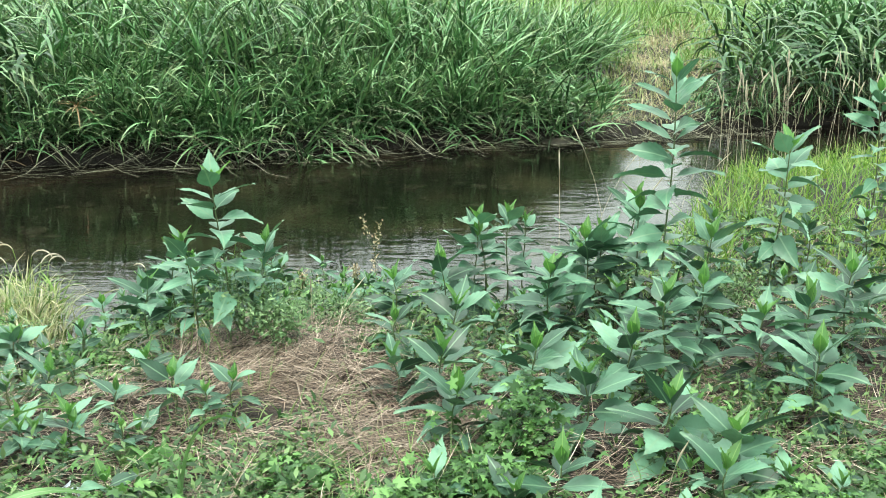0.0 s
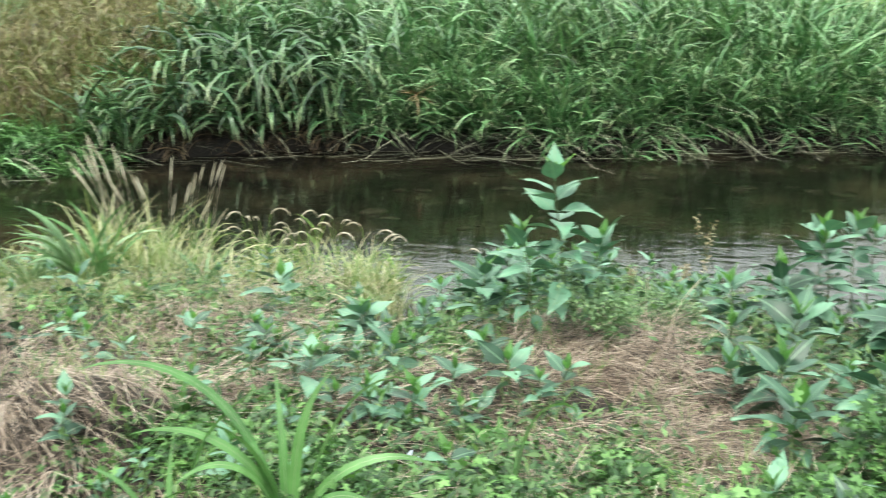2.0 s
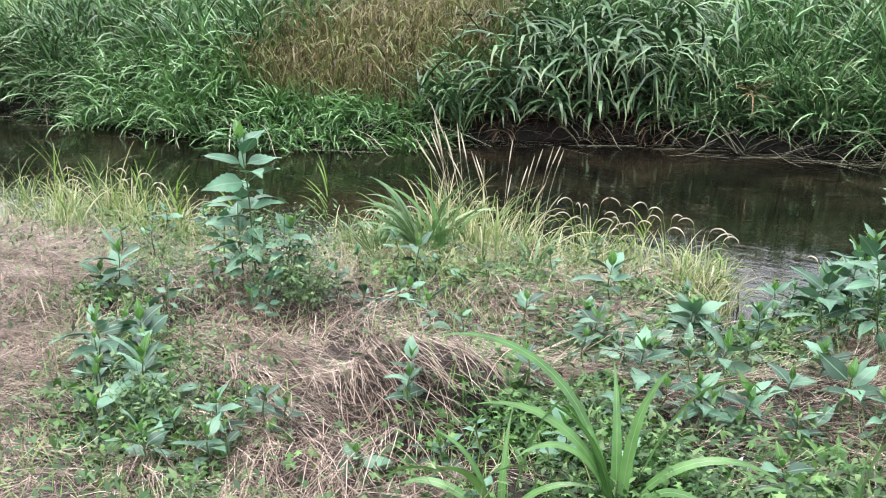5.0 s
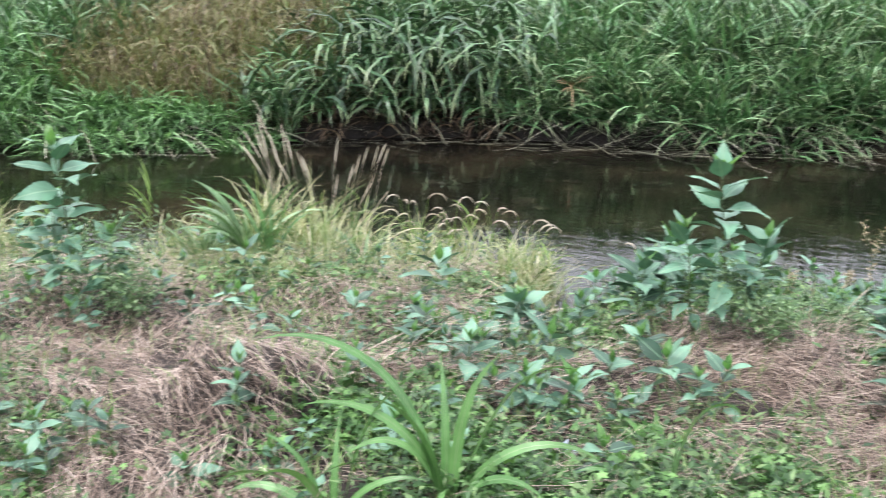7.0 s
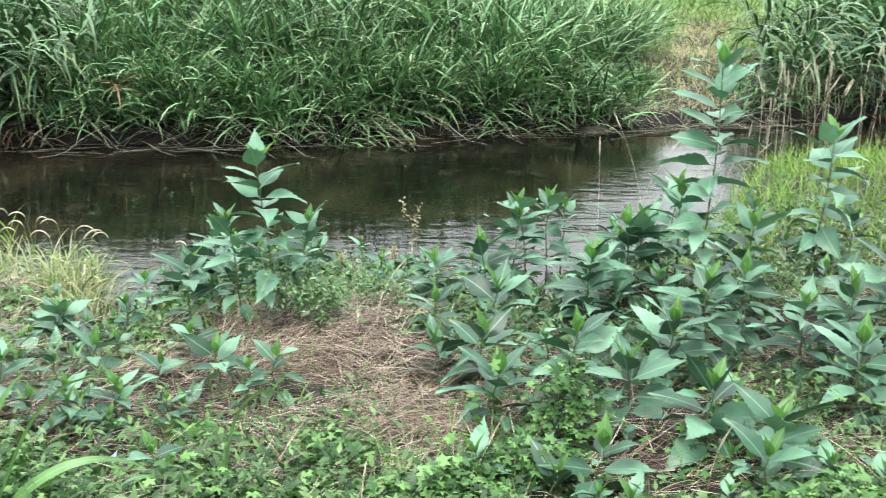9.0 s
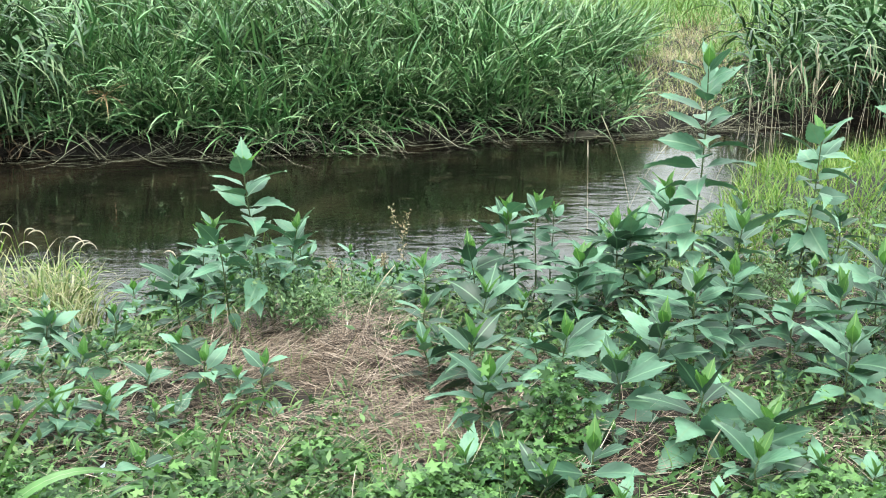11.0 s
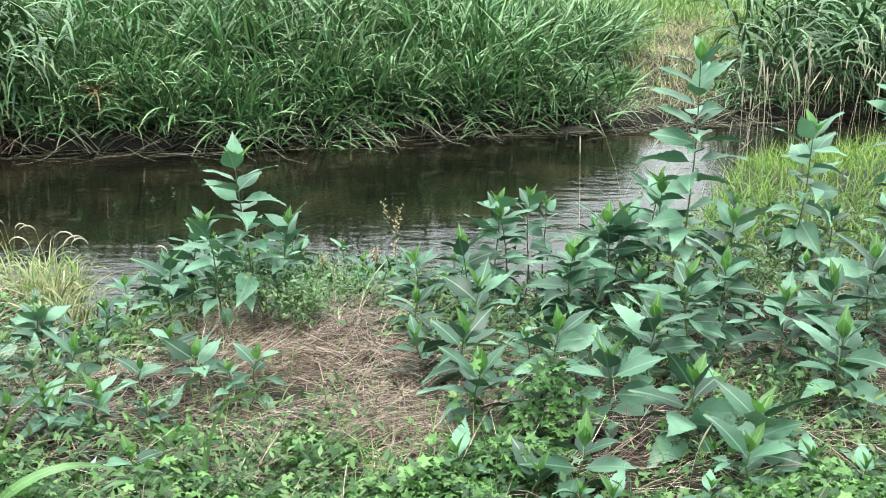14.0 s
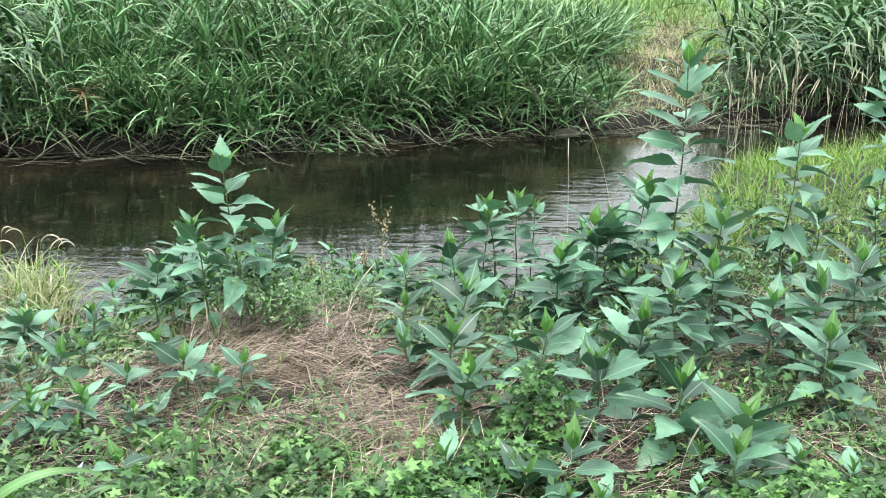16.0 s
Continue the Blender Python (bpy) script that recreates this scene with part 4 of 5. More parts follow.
def leaf_mesh(name, fold, droop, width, material, seed):
    """One toothed ovate leaf on a short stalk, folded along its midrib; it lies along x and is 1 long."""
    lr = np.random.default_rng(seed)
    n = 18
    s = np.linspace(0, 1, n + 1)
    t = np.clip((s - 0.1) / 0.9, 0, 1)
    half = width * 0.5 * np.where(s < 0.1, 0.06, np.maximum(0.06, np.sin(np.pi * t**0.62) ** 1.2 * (1.06 - 0.3 * t**2)))
    half[1:-1:2] *= 1.05
    half[2:-1:2] *= 0.94
    half[-1] = 0.004
    ang = 0.12 - droop * s**1.4
    xs = np.concatenate([[0], np.cumsum(np.cos(ang[:-1]) / n)])
    zs = np.concatenate([[0], np.cumsum(np.sin(ang[:-1]) / n)])
    wav = 0.035 * np.sin(s * 9 + lr.uniform(0, 6)) * t
    v, uv = [], []
    for i in range(n + 1):
        for side in (-1, 0, 1):
            v.append((xs[i] + 0.025 * abs(side) * (i % 2), side * half[i] * math.cos(fold), zs[i] + abs(side) * half[i] * math.sin(fold) + side * wav[i]))
            uv.append((0.5 + side * 0.5 * half[i] / (width * 0.5), s[i]))
    f = [(3 * i + j, 3 * i + j + 1, 3 * i + j + 4, 3 * i + j + 3) for i in range(n) for j in range(2)]
    return mesh_of(name, [(v, f, uv)], material)


LEAVES = [leaf_mesh("leaf", 0.14 + 0.09 * (i % 3), 0.4 + 0.2 * i, 0.405 + 0.03 * (i % 3), M_LEAF, i) for i in range(5)]
LIT_LEAVES = [leaf_mesh("leaf", 0.14 + 0.09 * (i % 3), 0.4 + 0.2 * i, 0.425 + 0.03 * (i % 3), M_LIT_LEAF, 40 + i) for i in range(5)]
YOUNG = [leaf_mesh("young_leaf", 0.45, 0.1 + 0.2 * i, 0.42, M_YOUNG, 20 + i) for i in range(3)]


TALL = "tall leafy plant by the water, toothed blue-green leaves paled for sky light"


def leafy_plant(x, y, height, leaf, lean=0.0, label="", bare=0.25):
    """An upright plant with toothed leaves in crossed pairs and a tuft of young leaves at the tip."""
    z = float(ground_height(x, y))
    ob = tagged(new("leafy_plant"), label or "leafy plant with toothed blue-green leaves beside the stream", "plant", "leafy plants")
    ob.location = (x, y, z - 0.02)
    ph, side = rg.uniform(0, 6.28), rg.normal(0, 0.04) * height
    s = np.linspace(0, 1, 9)
    pts = np.stack([lean * s**1.3 + 0.012 * np.sin(7 * s + ph), side * s**1.5, height * s], -1)
    part("stem", mesh_of("stem", [tube(pts, 0.0035 + 0.0035 * height**0.5 * (1.05 - s))], M_STEM), ob, "thin green stem")
    gap = 0.062 if height > 0.7 else 0.04
    pairs = max(3, int(height * (1 - bare) / gap))
    for i in range(pairs):
        f = bare + (1 - bare) * (i + 0.5) / pairs
        age = 1 - (f - bare) / (1 - bare)
        size = leaf * np.interp(age, (0, 0.1, 0.4, 0.8, 1), (0.8, 1.1, 1.08, 0.95, 0.75))
        el = np.interp(age, (0, 0.15, 0.4, 1), (0.75, 0.4, 0.15, -0.3))
        at = Vector([float(np.interp(f, s, pts[:, c])) for c in range(3)])
        for two in (0, 1):
            if age > 0.5 and rg.uniform() < 0.2:
                continue
            a = ph + i * 1.57 + two * math.pi + rg.normal(0, 0.3)
            lf = part("leaf", (LIT_LEAVES if label == TALL else LEAVES)[int(np.clip(age * 4 + rg.normal(0, 0.9), 0, 4))], ob)
            sc = size * rg.uniform(0.8, 1.15)
            lf.matrix_basis = Matrix.Translation(at) @ Euler((rg.normal(0, 0.38), -(el + rg.normal(0, 0.2)), a)).to_matrix().to_4x4() @ Matrix.Diagonal((sc, sc * rg.uniform(0.85, 1.1), sc, 1))
    tip = Vector(pts[-1])
    for i in range(4):
        lf = part("young_leaf", YOUNG[i % 3], ob, "yellow-green young leaf")
        sc = leaf * (0.62 if i < 2 else 0.4) * rg.uniform(0.85, 1.15)
        lf.matrix_basis = Matrix.Translation(tip) @ Euler((0, -(1.0 if i < 2 else 1.3) + rg.normal(0, 0.15), ph + i * math.pi / 1 + (0.4 if i > 1 else 1.57 * pairs))).to_matrix().to_4x4() @ Matrix.Scale(sc, 4)
    return ob


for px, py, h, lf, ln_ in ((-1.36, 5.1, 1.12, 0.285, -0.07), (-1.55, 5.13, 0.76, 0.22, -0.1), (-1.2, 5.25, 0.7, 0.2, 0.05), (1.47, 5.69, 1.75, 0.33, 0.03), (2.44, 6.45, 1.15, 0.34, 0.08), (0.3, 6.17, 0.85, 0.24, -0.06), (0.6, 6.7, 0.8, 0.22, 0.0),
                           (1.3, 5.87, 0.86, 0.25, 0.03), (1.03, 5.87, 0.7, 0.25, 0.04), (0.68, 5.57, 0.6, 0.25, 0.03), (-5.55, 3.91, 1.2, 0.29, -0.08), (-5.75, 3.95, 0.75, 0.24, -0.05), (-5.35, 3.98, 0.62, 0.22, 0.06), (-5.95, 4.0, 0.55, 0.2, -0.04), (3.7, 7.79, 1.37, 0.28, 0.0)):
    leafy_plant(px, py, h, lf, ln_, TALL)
THICKET = ((0.65, 5.16, 0.95), (0.98, 5.82, 1.0), (1.56, 4.92, 0.95), (1.27, 4.57, 0.95), (1.77, 4.47, 0.9), (0.99, 4.2, 0.88), (0.47, 4.07, 0.85), (0.71, 3.66, 0.83), (1.06, 3.44, 0.8), (1.36, 3.22, 0.75), (0.03, 3.71, 0.75), (1.98, 3.99, 0.85),
           (2.09, 4.52, 0.95), (2.46, 4.98, 1.0), (-0.01, 5.74, 0.85), (-0.03, 4.27, 0.75), (0.05, 4.98, 0.8), (0.49, 3.0, 0.7), (-0.07, 3.12, 0.6), (0.27, 2.92, 0.6), (0.21, 6.14, 0.95), (1.72, 5.54, 1.1), (1.23, 2.98, 0.68), (0.45, 6.49, 1.0), (1.31, 6.19, 1.2))
STRIP = ((-1.51, 4.18, 0.67), (-1.19, 4.13, 0.66), (-1.92, 3.69, 0.65), (-2.1, 3.55, 0.63), (-1.52, 3.06, 0.6), (-2.69, 4.92, 0.62), (-1.95, 5.25, 0.85), (-1.85, 5.63, 0.95), (-2.28, 4.36, 0.62), (-0.33, 4.84, 0.75), (-0.27, 4.34, 0.7), (-0.33, 5.55, 0.8), (-0.78, 5.91, 0.6),
         (-1.6, 3.84, 0.5), (-4.66, 2.02, 0.8), (-5.37, 2.34, 0.75), (-5.24, 2.57, 0.72), (-6.33, 3.33, 0.8), (-4.1, 1.62, 0.6), (-3.33, 2.19, 0.5), (-2.53, 3.74, 0.75), (-3.44, 5.27, 0.7), (-1.75, 4.5, 0.65), (-2.7, 4.98, 0.6), (-3.0, 4.34, 0.6))
for spots_, size_ in ((THICKET, 0.285), (STRIP, 0.23)):
    for px, py, top in spots_:
        h = max(0.14, top - float(ground_height(px, py)))
        leafy_plant(px, py, h, size_ * float(np.interp(h, (0.14, 0.35), (0.75, 1.0))), rg.normal(0, 0.02), bare=0.12)
for px, py in ((-4.6, 2.2), (-4.85, 2.2), (-4.5, 1.9), (-4.25, 1.85), (-4.9, 1.95), (-5.75, 3.0), (-6.4, 3.2), (-4.55, 1.65), (-3.9, 1.75), (-4.0, 1.5)):
    leafy_plant(px, py, rg.uniform(0.16, 0.28), 0.16, rg.normal(0, 0.03), bare=0.08)

# more of the same, filling the thicket and the water's edge
rows = [(px, py) for px, py, _ in THICKET]
for i in range(1500):
    px, py = rg.uniform(0.1, 3.8), rg.uniform(2.7, 7.2)
    if len(rows) < len(THICKET) + 58 and px > 0.25 * (py - 2.5) - 0.2 and min((px - a) ** 2 + (py - b) ** 2 for a, b in rows) > 0.042:
        rows.append((px, py))
        leafy_plant(px, py, float(np.interp(py, (2.7, 4.0, 7.2), (0.16, 0.26, 0.5))) * rg.uniform(0.6, 1.2), rg.uniform(0.16, 0.24), bare=0.08)
for i in range(45):
    px, py = rg.uniform(0.1, 2.8), rg.uniform(2.5, 5.5)
    if px > 0.25 * (py - 2.5) - 0.2:
        leafy_plant(px, py, rg.uniform(0.08, 0.2), rg.uniform(0.08, 0.14), bare=0.1, label="small leafy seedling under the taller plants")
for i in range(60):
    px = rg.uniform(-2.8, 0.7)
    leafy_plant(px, float(near_edge(px)) - rg.uniform(0.9 if px < -2.3 else 0.3, 1.9), rg.uniform(0.15, 0.36), rg.uniform(0.11, 0.18), label="small leafy plant with narrow green leaves by the water")

for i in range(100):
    px, py = rg.uniform(-8.5, -1.6), rg.uniform(1.6, 6.4)
    if py - 0.2 * px > 2.0 and px > -2.8 - 1.1 * py and hay_spots(px, py) < 0.5:
        leafy_plant(px, py, rg.uniform(0.1, 0.34), rg.uniform(0.08, 0.17), label="small leafy seedling growing through the hay")

for i in range(30):
    px, py = rg.uniform(-3.2, -1.3), rg.uniform(3.2, 5.9)
    if hay_spots(px, py) < 0.45 and py < float(near_edge(px)) - 0.5:
        leafy_plant(px, py, rg.uniform(0.16, 0.32), rg.uniform(0.12, 0.18), rg.normal(0, 0.02), label="low leafy plant with toothed leaves beside the hay", bare=0.1)
for i in range(26):
    px, py = rg.uniform(-2.36, -1.4), rg.uniform(5.9, 7.2)
    if py < float(near_edge(px)) - 0.12:
        leafy_plant(px, py, rg.uniform(0.25, 0.45), rg.uniform(0.14, 0.2), rg.normal(0, 0.03), label="leafy plant with toothed leaves crowding the water's edge", bare=0.1)


def bush(x, y, height, radius, leaves, material, label):
    """A loose bushy herb: thin stems and many small narrow leaves."""
    ob = tagged(new("bush"), label, "bush", "herb bushes")
    ob.location = (x, y, float(ground_height(x, y)) - 0.01)
    for i in range(5):
        a, s = rg.uniform(0, 6.28), np.linspace(0, 1, 6)
        pts = np.stack([radius * 0.8 * math.cos(a) * s**1.4, radius * 0.8 * math.sin(a) * s**1.4, height * 0.95 * s], -1)
        part("stem", mesh_of("stem", [tube(pts, 0.004 - 0.0025 * s, 5)], M_STEM), ob)
    d = rg.normal(0, 1, (leaves, 3))
    d /= np.linalg.norm(d, axis=1)[:, None]
    r = rg.uniform(0.2, 1.15, leaves)[:, None] ** 0.6 * (0.75 + 0.35 * np.sin(5 * d[:, 0] + 4 * d[:, 2] + x) * np.cos(4 * d[:, 1]))[:, None]
    p = d * r * np.array([radius, radius, height * 0.5]) + np.array([0, 0, height * 0.55])
    tagged(part("foliage", mesh_of("foliage", [strewn(HERB, p, rg.uniform(0, 6.28, leaves), rg.normal(0.4, 0.5, leaves), rg.normal(0, 0.5, leaves), rg.uniform(0.022, 0.06, leaves))], material), ob), kind="stuff")
    return ob


for px, py, h, r in ((-1.3, 5.2, 0.62, 0.36), (-1.05, 5.0, 0.4, 0.28), (-5.4, 4.0, 0.8, 0.48), (-5.1, 3.9, 0.5, 0.3), (-0.75, 5.5, 0.35, 0.3), (1.9, 5.6, 0.5, 0.35), (1.1, 6.3, 0.45, 0.35), (-4.5, 1.9, 0.35, 0.25)):
    bush(px, py, h, r, int(3400 * r), M_BUSH, "bushy herb with small narrow green leaves")

WEED = [leaf_mesh("leaf", 0.2, 0.5 + 0.35 * i, 0.36 + 0.05 * i, M_WEED, 60 + i) for i in range(3)]


def weed_rosette(x, y, leaves, length):
    """A low weed: broad upright leaves that spread from one root."""
    ob = tagged(new("weed"), "low weed with broad dark green leaves beside the hay", "weed", "broad-leaved weeds")
    ob.location = (x, y, float(ground_height(x, y)) - 0.01)
    for i in range(leaves):
        lf = part("leaf", WEED[i % 3], ob)
        sc = length * rg.uniform(0.7, 1.15)
        lf.matrix_basis = Matrix.Translation((rg.normal(0, 0.03), rg.normal(0, 0.03), 0.0)) @ Euler((rg.normal(0, 0.3), -rg.uniform(0.3, 1.2), 2.4 * i + rg.normal(0, 0.3))).to_matrix().to_4x4() @ Matrix.Scale(sc, 4)
    return ob


for px, py, nl, length in ((-3.3, 3.5, 11, 0.24), (-3.12, 3.3, 9, 0.22), (-3.2, 3.72, 8, 0.2), (-1.6, 3.62, 9, 0.24), (-1.42, 3.5, 7, 0.22), (-3.95, 1.82, 11, 0.2), (-3.75, 1.65, 8, 0.18), (-4.5, 1.95, 9, 0.2), (-4.75, 2.15, 9, 0.2), (-1.75, 2.75, 8, 0.2)):
    weed_rosette(px, py, nl, length)

# ---- strap-leaved grasses ----


def strap_grass(x, y, leaves, label, material=M_STRAP):
    """A clump of strap leaves: way, rise and bend in degrees, length, width and how late each one bends."""
    ob = tagged(new("strap_grass"), label, "grass", "strap-leaved grasses")
    ob.location = (x, y, float(ground_height(x, y)) - 0.01)
    for way, rise, bend, length, width, late in leaves:
        foot = np.array([[0.02 * math.cos(radians(way)) + rg.normal(0, 0.012), 0.02 * math.sin(radians(way)) + rg.normal(0, 0.012), 0.0]])
        v = ribbons(foot, radians(way), radians(rise), radians(bend), length, 1.05 * width, segs=14, power=late, twist=rg.choice([-1, 1]) * rg.uniform(0.5, 1.0))
        part("leaf", mesh_of("leaf", [v[:3]], material), ob)
    return ob


ARCHING = "grass with long arching green strap leaves"
strap_grass(-2.12, 2.5, ((27, 69, 130, 1.05, 0.065, 4), (50, 85, 55, 0.8, 0.06, 3), (203, 84, 105, 1.35, 0.055, 1.7), (18, 64, 100, 0.85, 0.055, 1.5), (8, 38, 60, 0.65, 0.055, 1.3), (215, 62, 105, 0.75, 0.06, 1.4), (205, 74, 90, 0.95, 0.055, 1.6), (230, 80, 80, 0.9, 0.05, 2),
                         (290, 60, 95, 0.6, 0.055, 1.5), (120, 82, 70, 0.8, 0.055, 2), (100, 72, 100, 0.65, 0.05, 2), (240, 76, 110, 0.8, 0.055, 2), (340, 62, 85, 0.65, 0.055, 1.5), (70, 86, 40, 0.65, 0.05, 2), (195, 84, 60, 0.7, 0.05, 2)), ARCHING)
strap_grass(-2.56, 2.22, ((45, 80, 70, 0.85, 0.05, 2.5), (205, 66, 110, 0.65, 0.055, 1.5), (190, 46, 90, 0.55, 0.055, 1.4), (20, 62, 80, 0.55, 0.045, 1.5), (250, 72, 90, 0.65, 0.05, 2), (110, 76, 80, 0.65, 0.045, 2), (300, 55, 80, 0.5, 0.045, 1.5), (215, 80, 60, 0.6, 0.045, 2)), ARCHING)
strap_grass(-1.22, 2.95, ((25, 84, 175, 0.75, 0.065, 4), (60, 87, 40, 0.55, 0.065, 3), (205, 62, 90, 0.5, 0.055, 1.5), (330, 55, 80, 0.35, 0.05, 1.5)), ARCHING)
GREY = "tussock of grey-green strap grass at the water's edge"
strap_grass(-5.28, 5.6, [(205 + rg.normal(0, 32) + 150 * (i % 5 == 0), rg.uniform(55, 86), rg.uniform(40, 110), rg.uniform(0.45, 0.95), rg.uniform(0.025, 0.045), 1.7) for i in range(54)], GREY, M_TUSSOCK)
strap_grass(-5.65, 5.45, [(rg.uniform(0, 360), rg.uniform(60, 86), rg.uniform(20, 90), rg.uniform(0.3, 0.6), rg.uniform(0.014, 0.026), 1.7) for i in range(46)], GREY, M_TUSSOCK)
strap_grass(-5.02, 5.5, ((40, 84, 40, 0.75, 0.055, 2), (200, 86, 45, 0.8, 0.055, 2.5), (215, 80, 70, 0.85, 0.05, 2), (20, 76, 60, 0.6, 0.05, 2), (120, 82, 40, 0.7, 0.045, 2)), ARCHING)
strap_grass(-4.3, 5.75, [(rg.uniform(0, 360), rg.uniform(62, 86), rg.uniform(30, 90), rg.uniform(0.25, 0.5), rg.uniform(0.014, 0.028), 1.7) for i in range(30)], GREY, M_TUSSOCK)


for px, py, h in ((-10.2, 5.75, 0.75), (-9.7, 5.9, 0.7), (-8.6, 6.0, 0.6), (-7.6, 7.2, 0.7), (-6.6, 6.9, 0.55), (-5.3, 7.6, 0.5), (-4.1, 7.5, 0.6), (-3.6, 7.35, 0.4), (-3.25, 7.1, 0.4), (-3.05, 6.65, 0.5), (-3.15, 6.9, 0.45), (-9.0, 5.9, 0.6), (-7.9, 6.1, 0.5), (-5.9, 7.3, 0.45)):
    h *= 1.35 if px < -5 else 1.15
    ob = tagged(new("reed_shoot"), "upright yellow-green reed shoot at the water's edge", "reed", "reed shoots")
    ob.location = (px, py, float(ground_height(px, py)) - 0.01)
    part("stem", mesh_of("stem", [tube(np.stack([0.08 * rg.normal() * np.linspace(0, 1, 5) ** 2, 0 * np.linspace(0, 1, 5), h * 0.8 * np.linspace(0, 1, 5)], -1), np.linspace(0.005, 0.002, 5), 5)], M_STEM), ob)
    for i in range(9):
        v = ribbons(np.array([[0.0, 0.0, h * (0.15 + 0.07 * i)]]), rg.choice([0.2, 3.3]) + rg.normal(0, 0.5), rg.uniform(0.9, 1.35), rg.uniform(0.1, 1.4), h * rg.uniform(0.3, 0.55), 0.02, segs=6, twist=rg.normal(0, 0.4))
        part("leaf", mesh_of("leaf", [v[:3]], M_BAR), ob)


# ---- seed stalks ----


def seed_stalk(x, y, height, lean, head, thick=1.0, way=None):
    ob = tagged(new("seed_stalk"), "pale dry grass stalk with a narrow seed head", "grass stalk", "seed stalks")
    ob.location = (x, y, max(float(ground_height(x, y)), -0.05))
    s = np.linspace(0, 1, 7)
    a = rg.uniform(0, 6.28) if way is None else way
    bend = lean * (s**2 + 0.4 * np.clip(s - 0.75, 0, 1))
    pts = np.stack([bend * math.cos(a), bend * math.sin(a) * 0.5, height * s], -1)
    stalk = part("stem", mesh_of("stem", [tube(pts, thick**0.4 * (0.0019 - 0.0008 * s), 4)], M_SEED), ob)
    f = np.linspace(1 - head / height, 1.0, 7)
    hp = np.stack([np.interp(f, s, pts[:, c]) for c in range(3)], -1)
    part("seed_head", mesh_of("seed_head", [tube(hp, thick * 0.0048 * np.array([0.35, 0.8, 1, 1, 0.9, 0.7, 0.15]), 6)], M_SEED), stalk, "pale seed head")
    return ob


for i in range(14):
    seed_stalk(-5.25 + rg.normal(0, 0.16), 6.2 + rg.normal(0, 0.15), rg.uniform(0.9, 1.3), rg.uniform(0.1, 0.4), rg.uniform(0.16, 0.3), thick=1.25, way=rg.normal(3.3, 0.5))
for i in range(10):
    seed_stalk(-4.75 + rg.normal(0, 0.12), 6.3 + rg.normal(0, 0.15), rg.uniform(0.7, 1.1), rg.uniform(0.05, 0.3), rg.uniform(0.15, 0.26), thick=1.2, way=rg.normal(0.3, 0.6))


def nodding_stalk(x, y, height, way):
    """A grass stalk that hooks over at the top under the weight of its seed head."""
    ob = tagged(new("nodding_stalk"), "yellow-green grass stalk with a hooked, hanging seed head", "grass stalk", "nodding stalks")
    ob.location = (x, y, max(float(ground_height(x, y)), -0.05))
    bow = rg.uniform(0.05, 0.1)
    a = np.linspace(0, rg.uniform(2.2, 3.1), 8)
    side = np.concatenate([0.06 * np.linspace(0, 1, 6)[:5] ** 2, 0.06 + bow * (1 - np.cos(a))])
    up = np.concatenate([height * np.linspace(0, 1, 6)[:5], height + bow * np.sin(a)])
    pts = np.stack([side * math.cos(way), side * math.sin(way), up], -1)
    stalk = part("stem", mesh_of("stem", [tube(pts[:9], np.full(9, 0.0022), 5)], M_BAR), ob)
    part("seed_head", mesh_of("seed_head", [tube(pts[6:], np.array([0.002, 0.004, 0.0055, 0.006, 0.0055, 0.004, 0.0015]), 7)], M_SEED), stalk, "pale drooping seed head")
    for i in range(3):
        v = ribbons(np.array([[0.0, 0.0, height * (0.05 + 0.22 * i)]]), rg.uniform(0, 6.28), rg.uniform(0.8, 1.35), rg.uniform(0.6, 2.2), height * rg.uniform(0.4, 0.7), rg.uniform(0.009, 0.014), segs=7, twist=rg.normal(0, 0.4))
        part("leaf", mesh_of("leaf", [v[:3]], M_BAR), ob)


for x0, x1, m in ((-4.7, -3.2, 26), (-6.4, -5.6, 6), (-9.8, -8.0, 14), (-2.4, -1.7, 5)):
    for i in range(m):
        px = rg.uniform(x0, x1)
        nodding_stalk(px, float(near_edge(px)) - rg.uniform(0.05, 0.5), rg.uniform(0.25, 0.6), rg.choice([0.3, 3.3]) + rg.normal(0, 0.5))
for i in range(60):
    px = rg.uniform(3.3, 8.0)
    seed_stalk(px, float(near_edge(px)) - rg.uniform(0.0, 1.2), rg.uniform(1.0, 1.6), rg.normal(0.05, 0.2), rg.uniform(0.14, 0.24), thick=1.7)
for px, py, h in ((1.45, 8.0, 1.5), (1.2, 7.6, 1.35), (0.95, 7.4, 1.35), (1.6, 8.1, 1.0), (2.4, 9.5, 0.8), (2.8, 10.5, 0.8), (3.0, 11.0, 0.9)):
    seed_stalk(px, py, h, rg.choice([-1, 1]) * rg.uniform(0.15, 0.45), 0.16)

for px, py, h, lean in ((1.0, 3.06, 0.34, 0.08), (-5.45, 2.1, 0.55, 0.2), (-5.6, 2.45, 0.4, 0.12), (-0.84, 5.0, 0.5, 0.3), (-0.7, 5.05, 0.42, 0.25)):
    seed_stalk(px, py, h, lean, 0.12)

# ---- small things ----


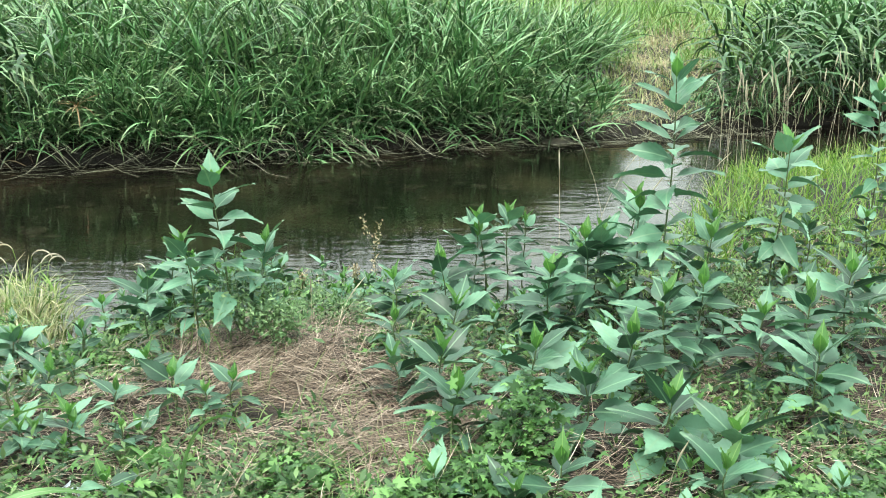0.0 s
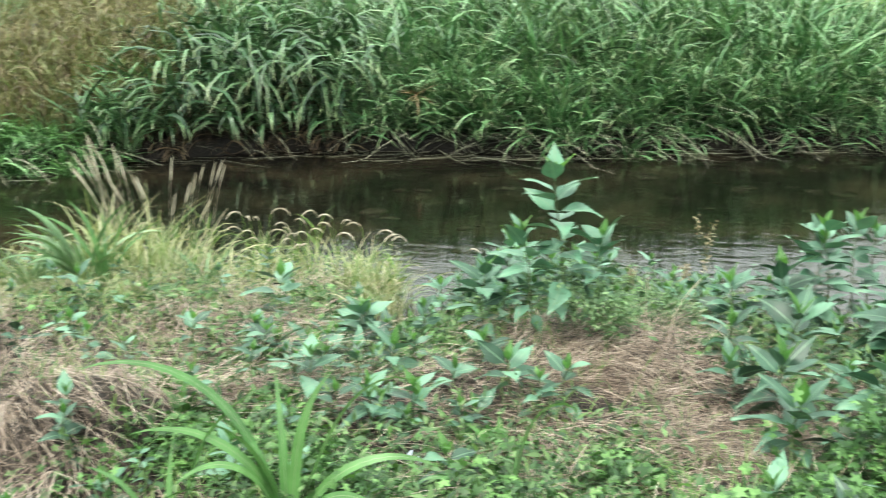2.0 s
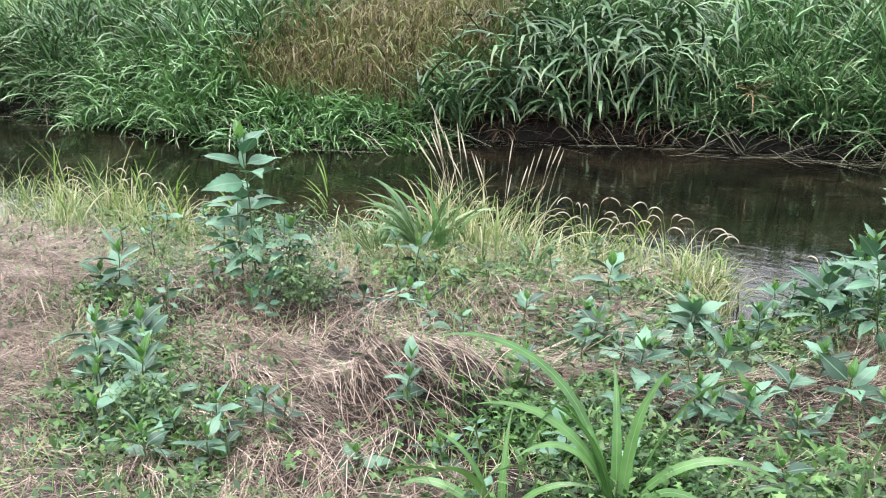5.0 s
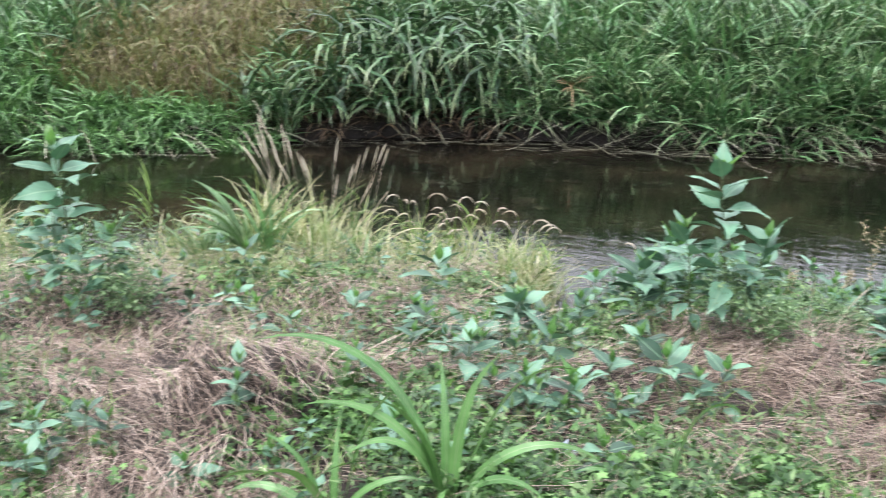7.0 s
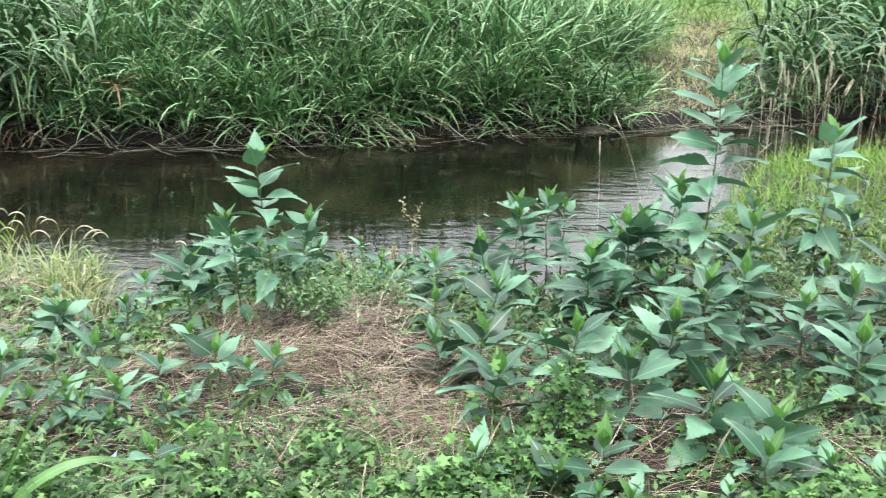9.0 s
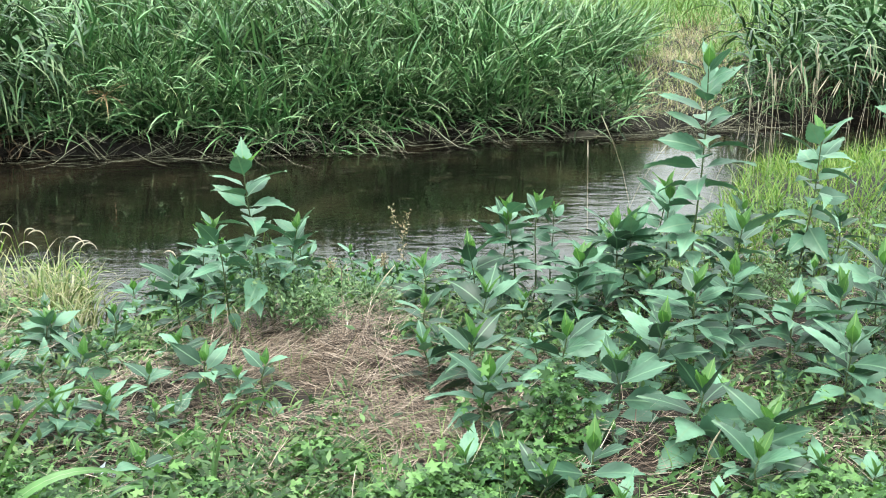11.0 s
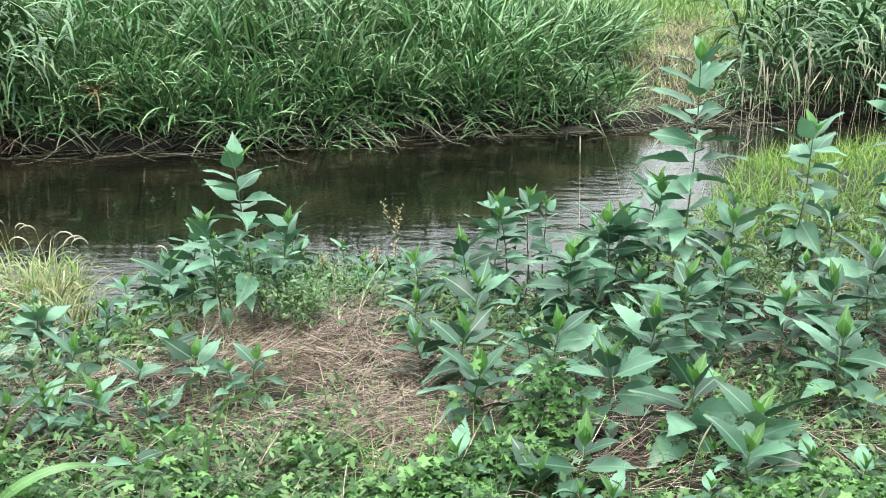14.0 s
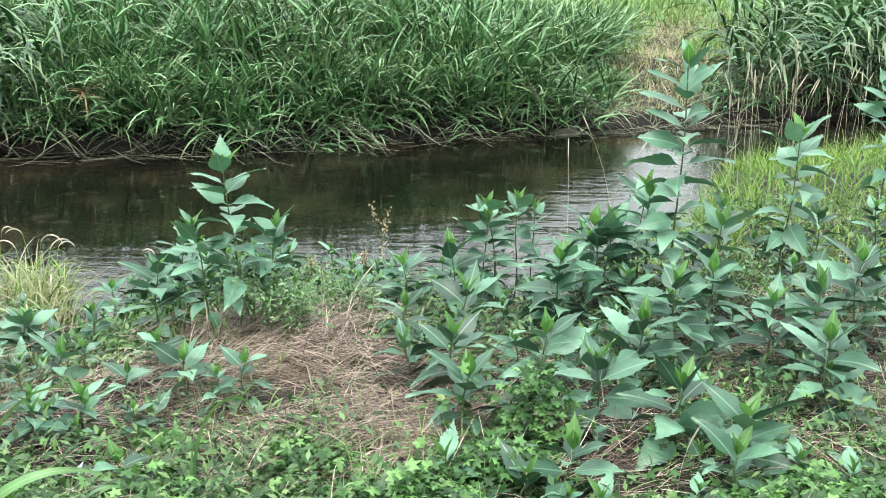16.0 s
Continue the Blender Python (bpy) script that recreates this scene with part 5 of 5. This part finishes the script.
def dock(x, y, height, branches):
    """A dock plant gone to seed: a stem with upright spikes thick with brown seeds."""
    ob = tagged(new("dock_plant"), "dock plant with brown seed spikes at the water's edge", "plant", "dock plants")
    ob.location = (x, y, max(0.0, float(ground_height(x, y))))
    s = np.linspace(0, 1, 7)
    for i in range(branches):
        a, f = rg.uniform(0, 6.28), (0.0 if i == 0 else rg.uniform(0.25, 0.6))
        out, rise = (0.02 if i == 0 else 0.12) * height, height * (1 - f) * rg.uniform(0.75, 1.0)
        pts = np.stack([out * math.cos(a) * s**0.7, out * math.sin(a) * s**0.7, height * f + rise * s], -1)
        stalk = part("stem", mesh_of("stem", [tube(pts, 0.004 - 0.0025 * s, 5)], M_STEM), ob)
        m = int(95 * rise / height)
        g = np.where(rg.uniform(0, 1, m) < 0.8, rg.uniform(0.35, 1.0, m), rg.uniform(0.1, 1, m))
        q = np.stack([np.interp(g, s, pts[:, c]) for c in range(3)], -1) + rg.normal(0, 0.012, (m, 3)) * np.array([1, 1, 0.6])
        tagged(part("seed_spike", mesh_of("seed_spike", [strewn(HERB, q, rg.uniform(0, 6.28, m), rg.uniform(-0.5, 1.2, m), rg.normal(0, 0.8, m), rg.uniform(0.02, 0.042, m))], M_DOCK), stalk, "brown seed spike"), kind="stuff")
    return ob


dock(-0.6, 7.3, 0.78, 3)
dock(-0.72, 7.0, 0.4, 3)
dock(-1.15, 6.9, 0.35, 2)

tuft = tagged(new("dead_leaf_tuft"), "fan of orange-brown dead leaves in the reeds", "dead leaves")
tuft.location = (-5.12, 13.62, 0.87)
for i in range(17):
    v = ribbons(np.zeros((1, 3)), -1.57 + rg.normal(0, 1.0), rg.uniform(-0.4, 1.1), rg.uniform(0.4, 1.6), rg.uniform(0.25, 0.5), 0.022, segs=6, twist=rg.normal(0, 0.5))
    part("dead_leaf", mesh_of("dead_leaf", [v[:3]], M_ORANGE), tuft)

scrap_v, scrap_f, scrap_uv = ribbons(np.zeros((3, 3)), np.array([0.3, 1.6, 3.0]), 0.5, np.array([1.5, 0.8, 1.2]), 0.09, 0.06, segs=5, profile=lambda t: 1 - 0.3 * t, twist=np.array([0.5, -0.6, 0.9]))[:3]
m_scrap, nd, ln, bsdf = nodes_of("pale_plastic")
bsdf.inputs["Base Color"].default_value, bsdf.inputs["Roughness"].default_value = (0.5, 0.58, 0.68, 1), 0.35
scrap = tagged(new("plastic_scrap", mesh_of("plastic_scrap", [(scrap_v, scrap_f, scrap_uv)], m_scrap)), "crumpled pale blue plastic scrap on the ground", "litter")
scrap.location = (-1.84, 3.3, float(ground_height(-1.84, 3.3)) + 0.03)
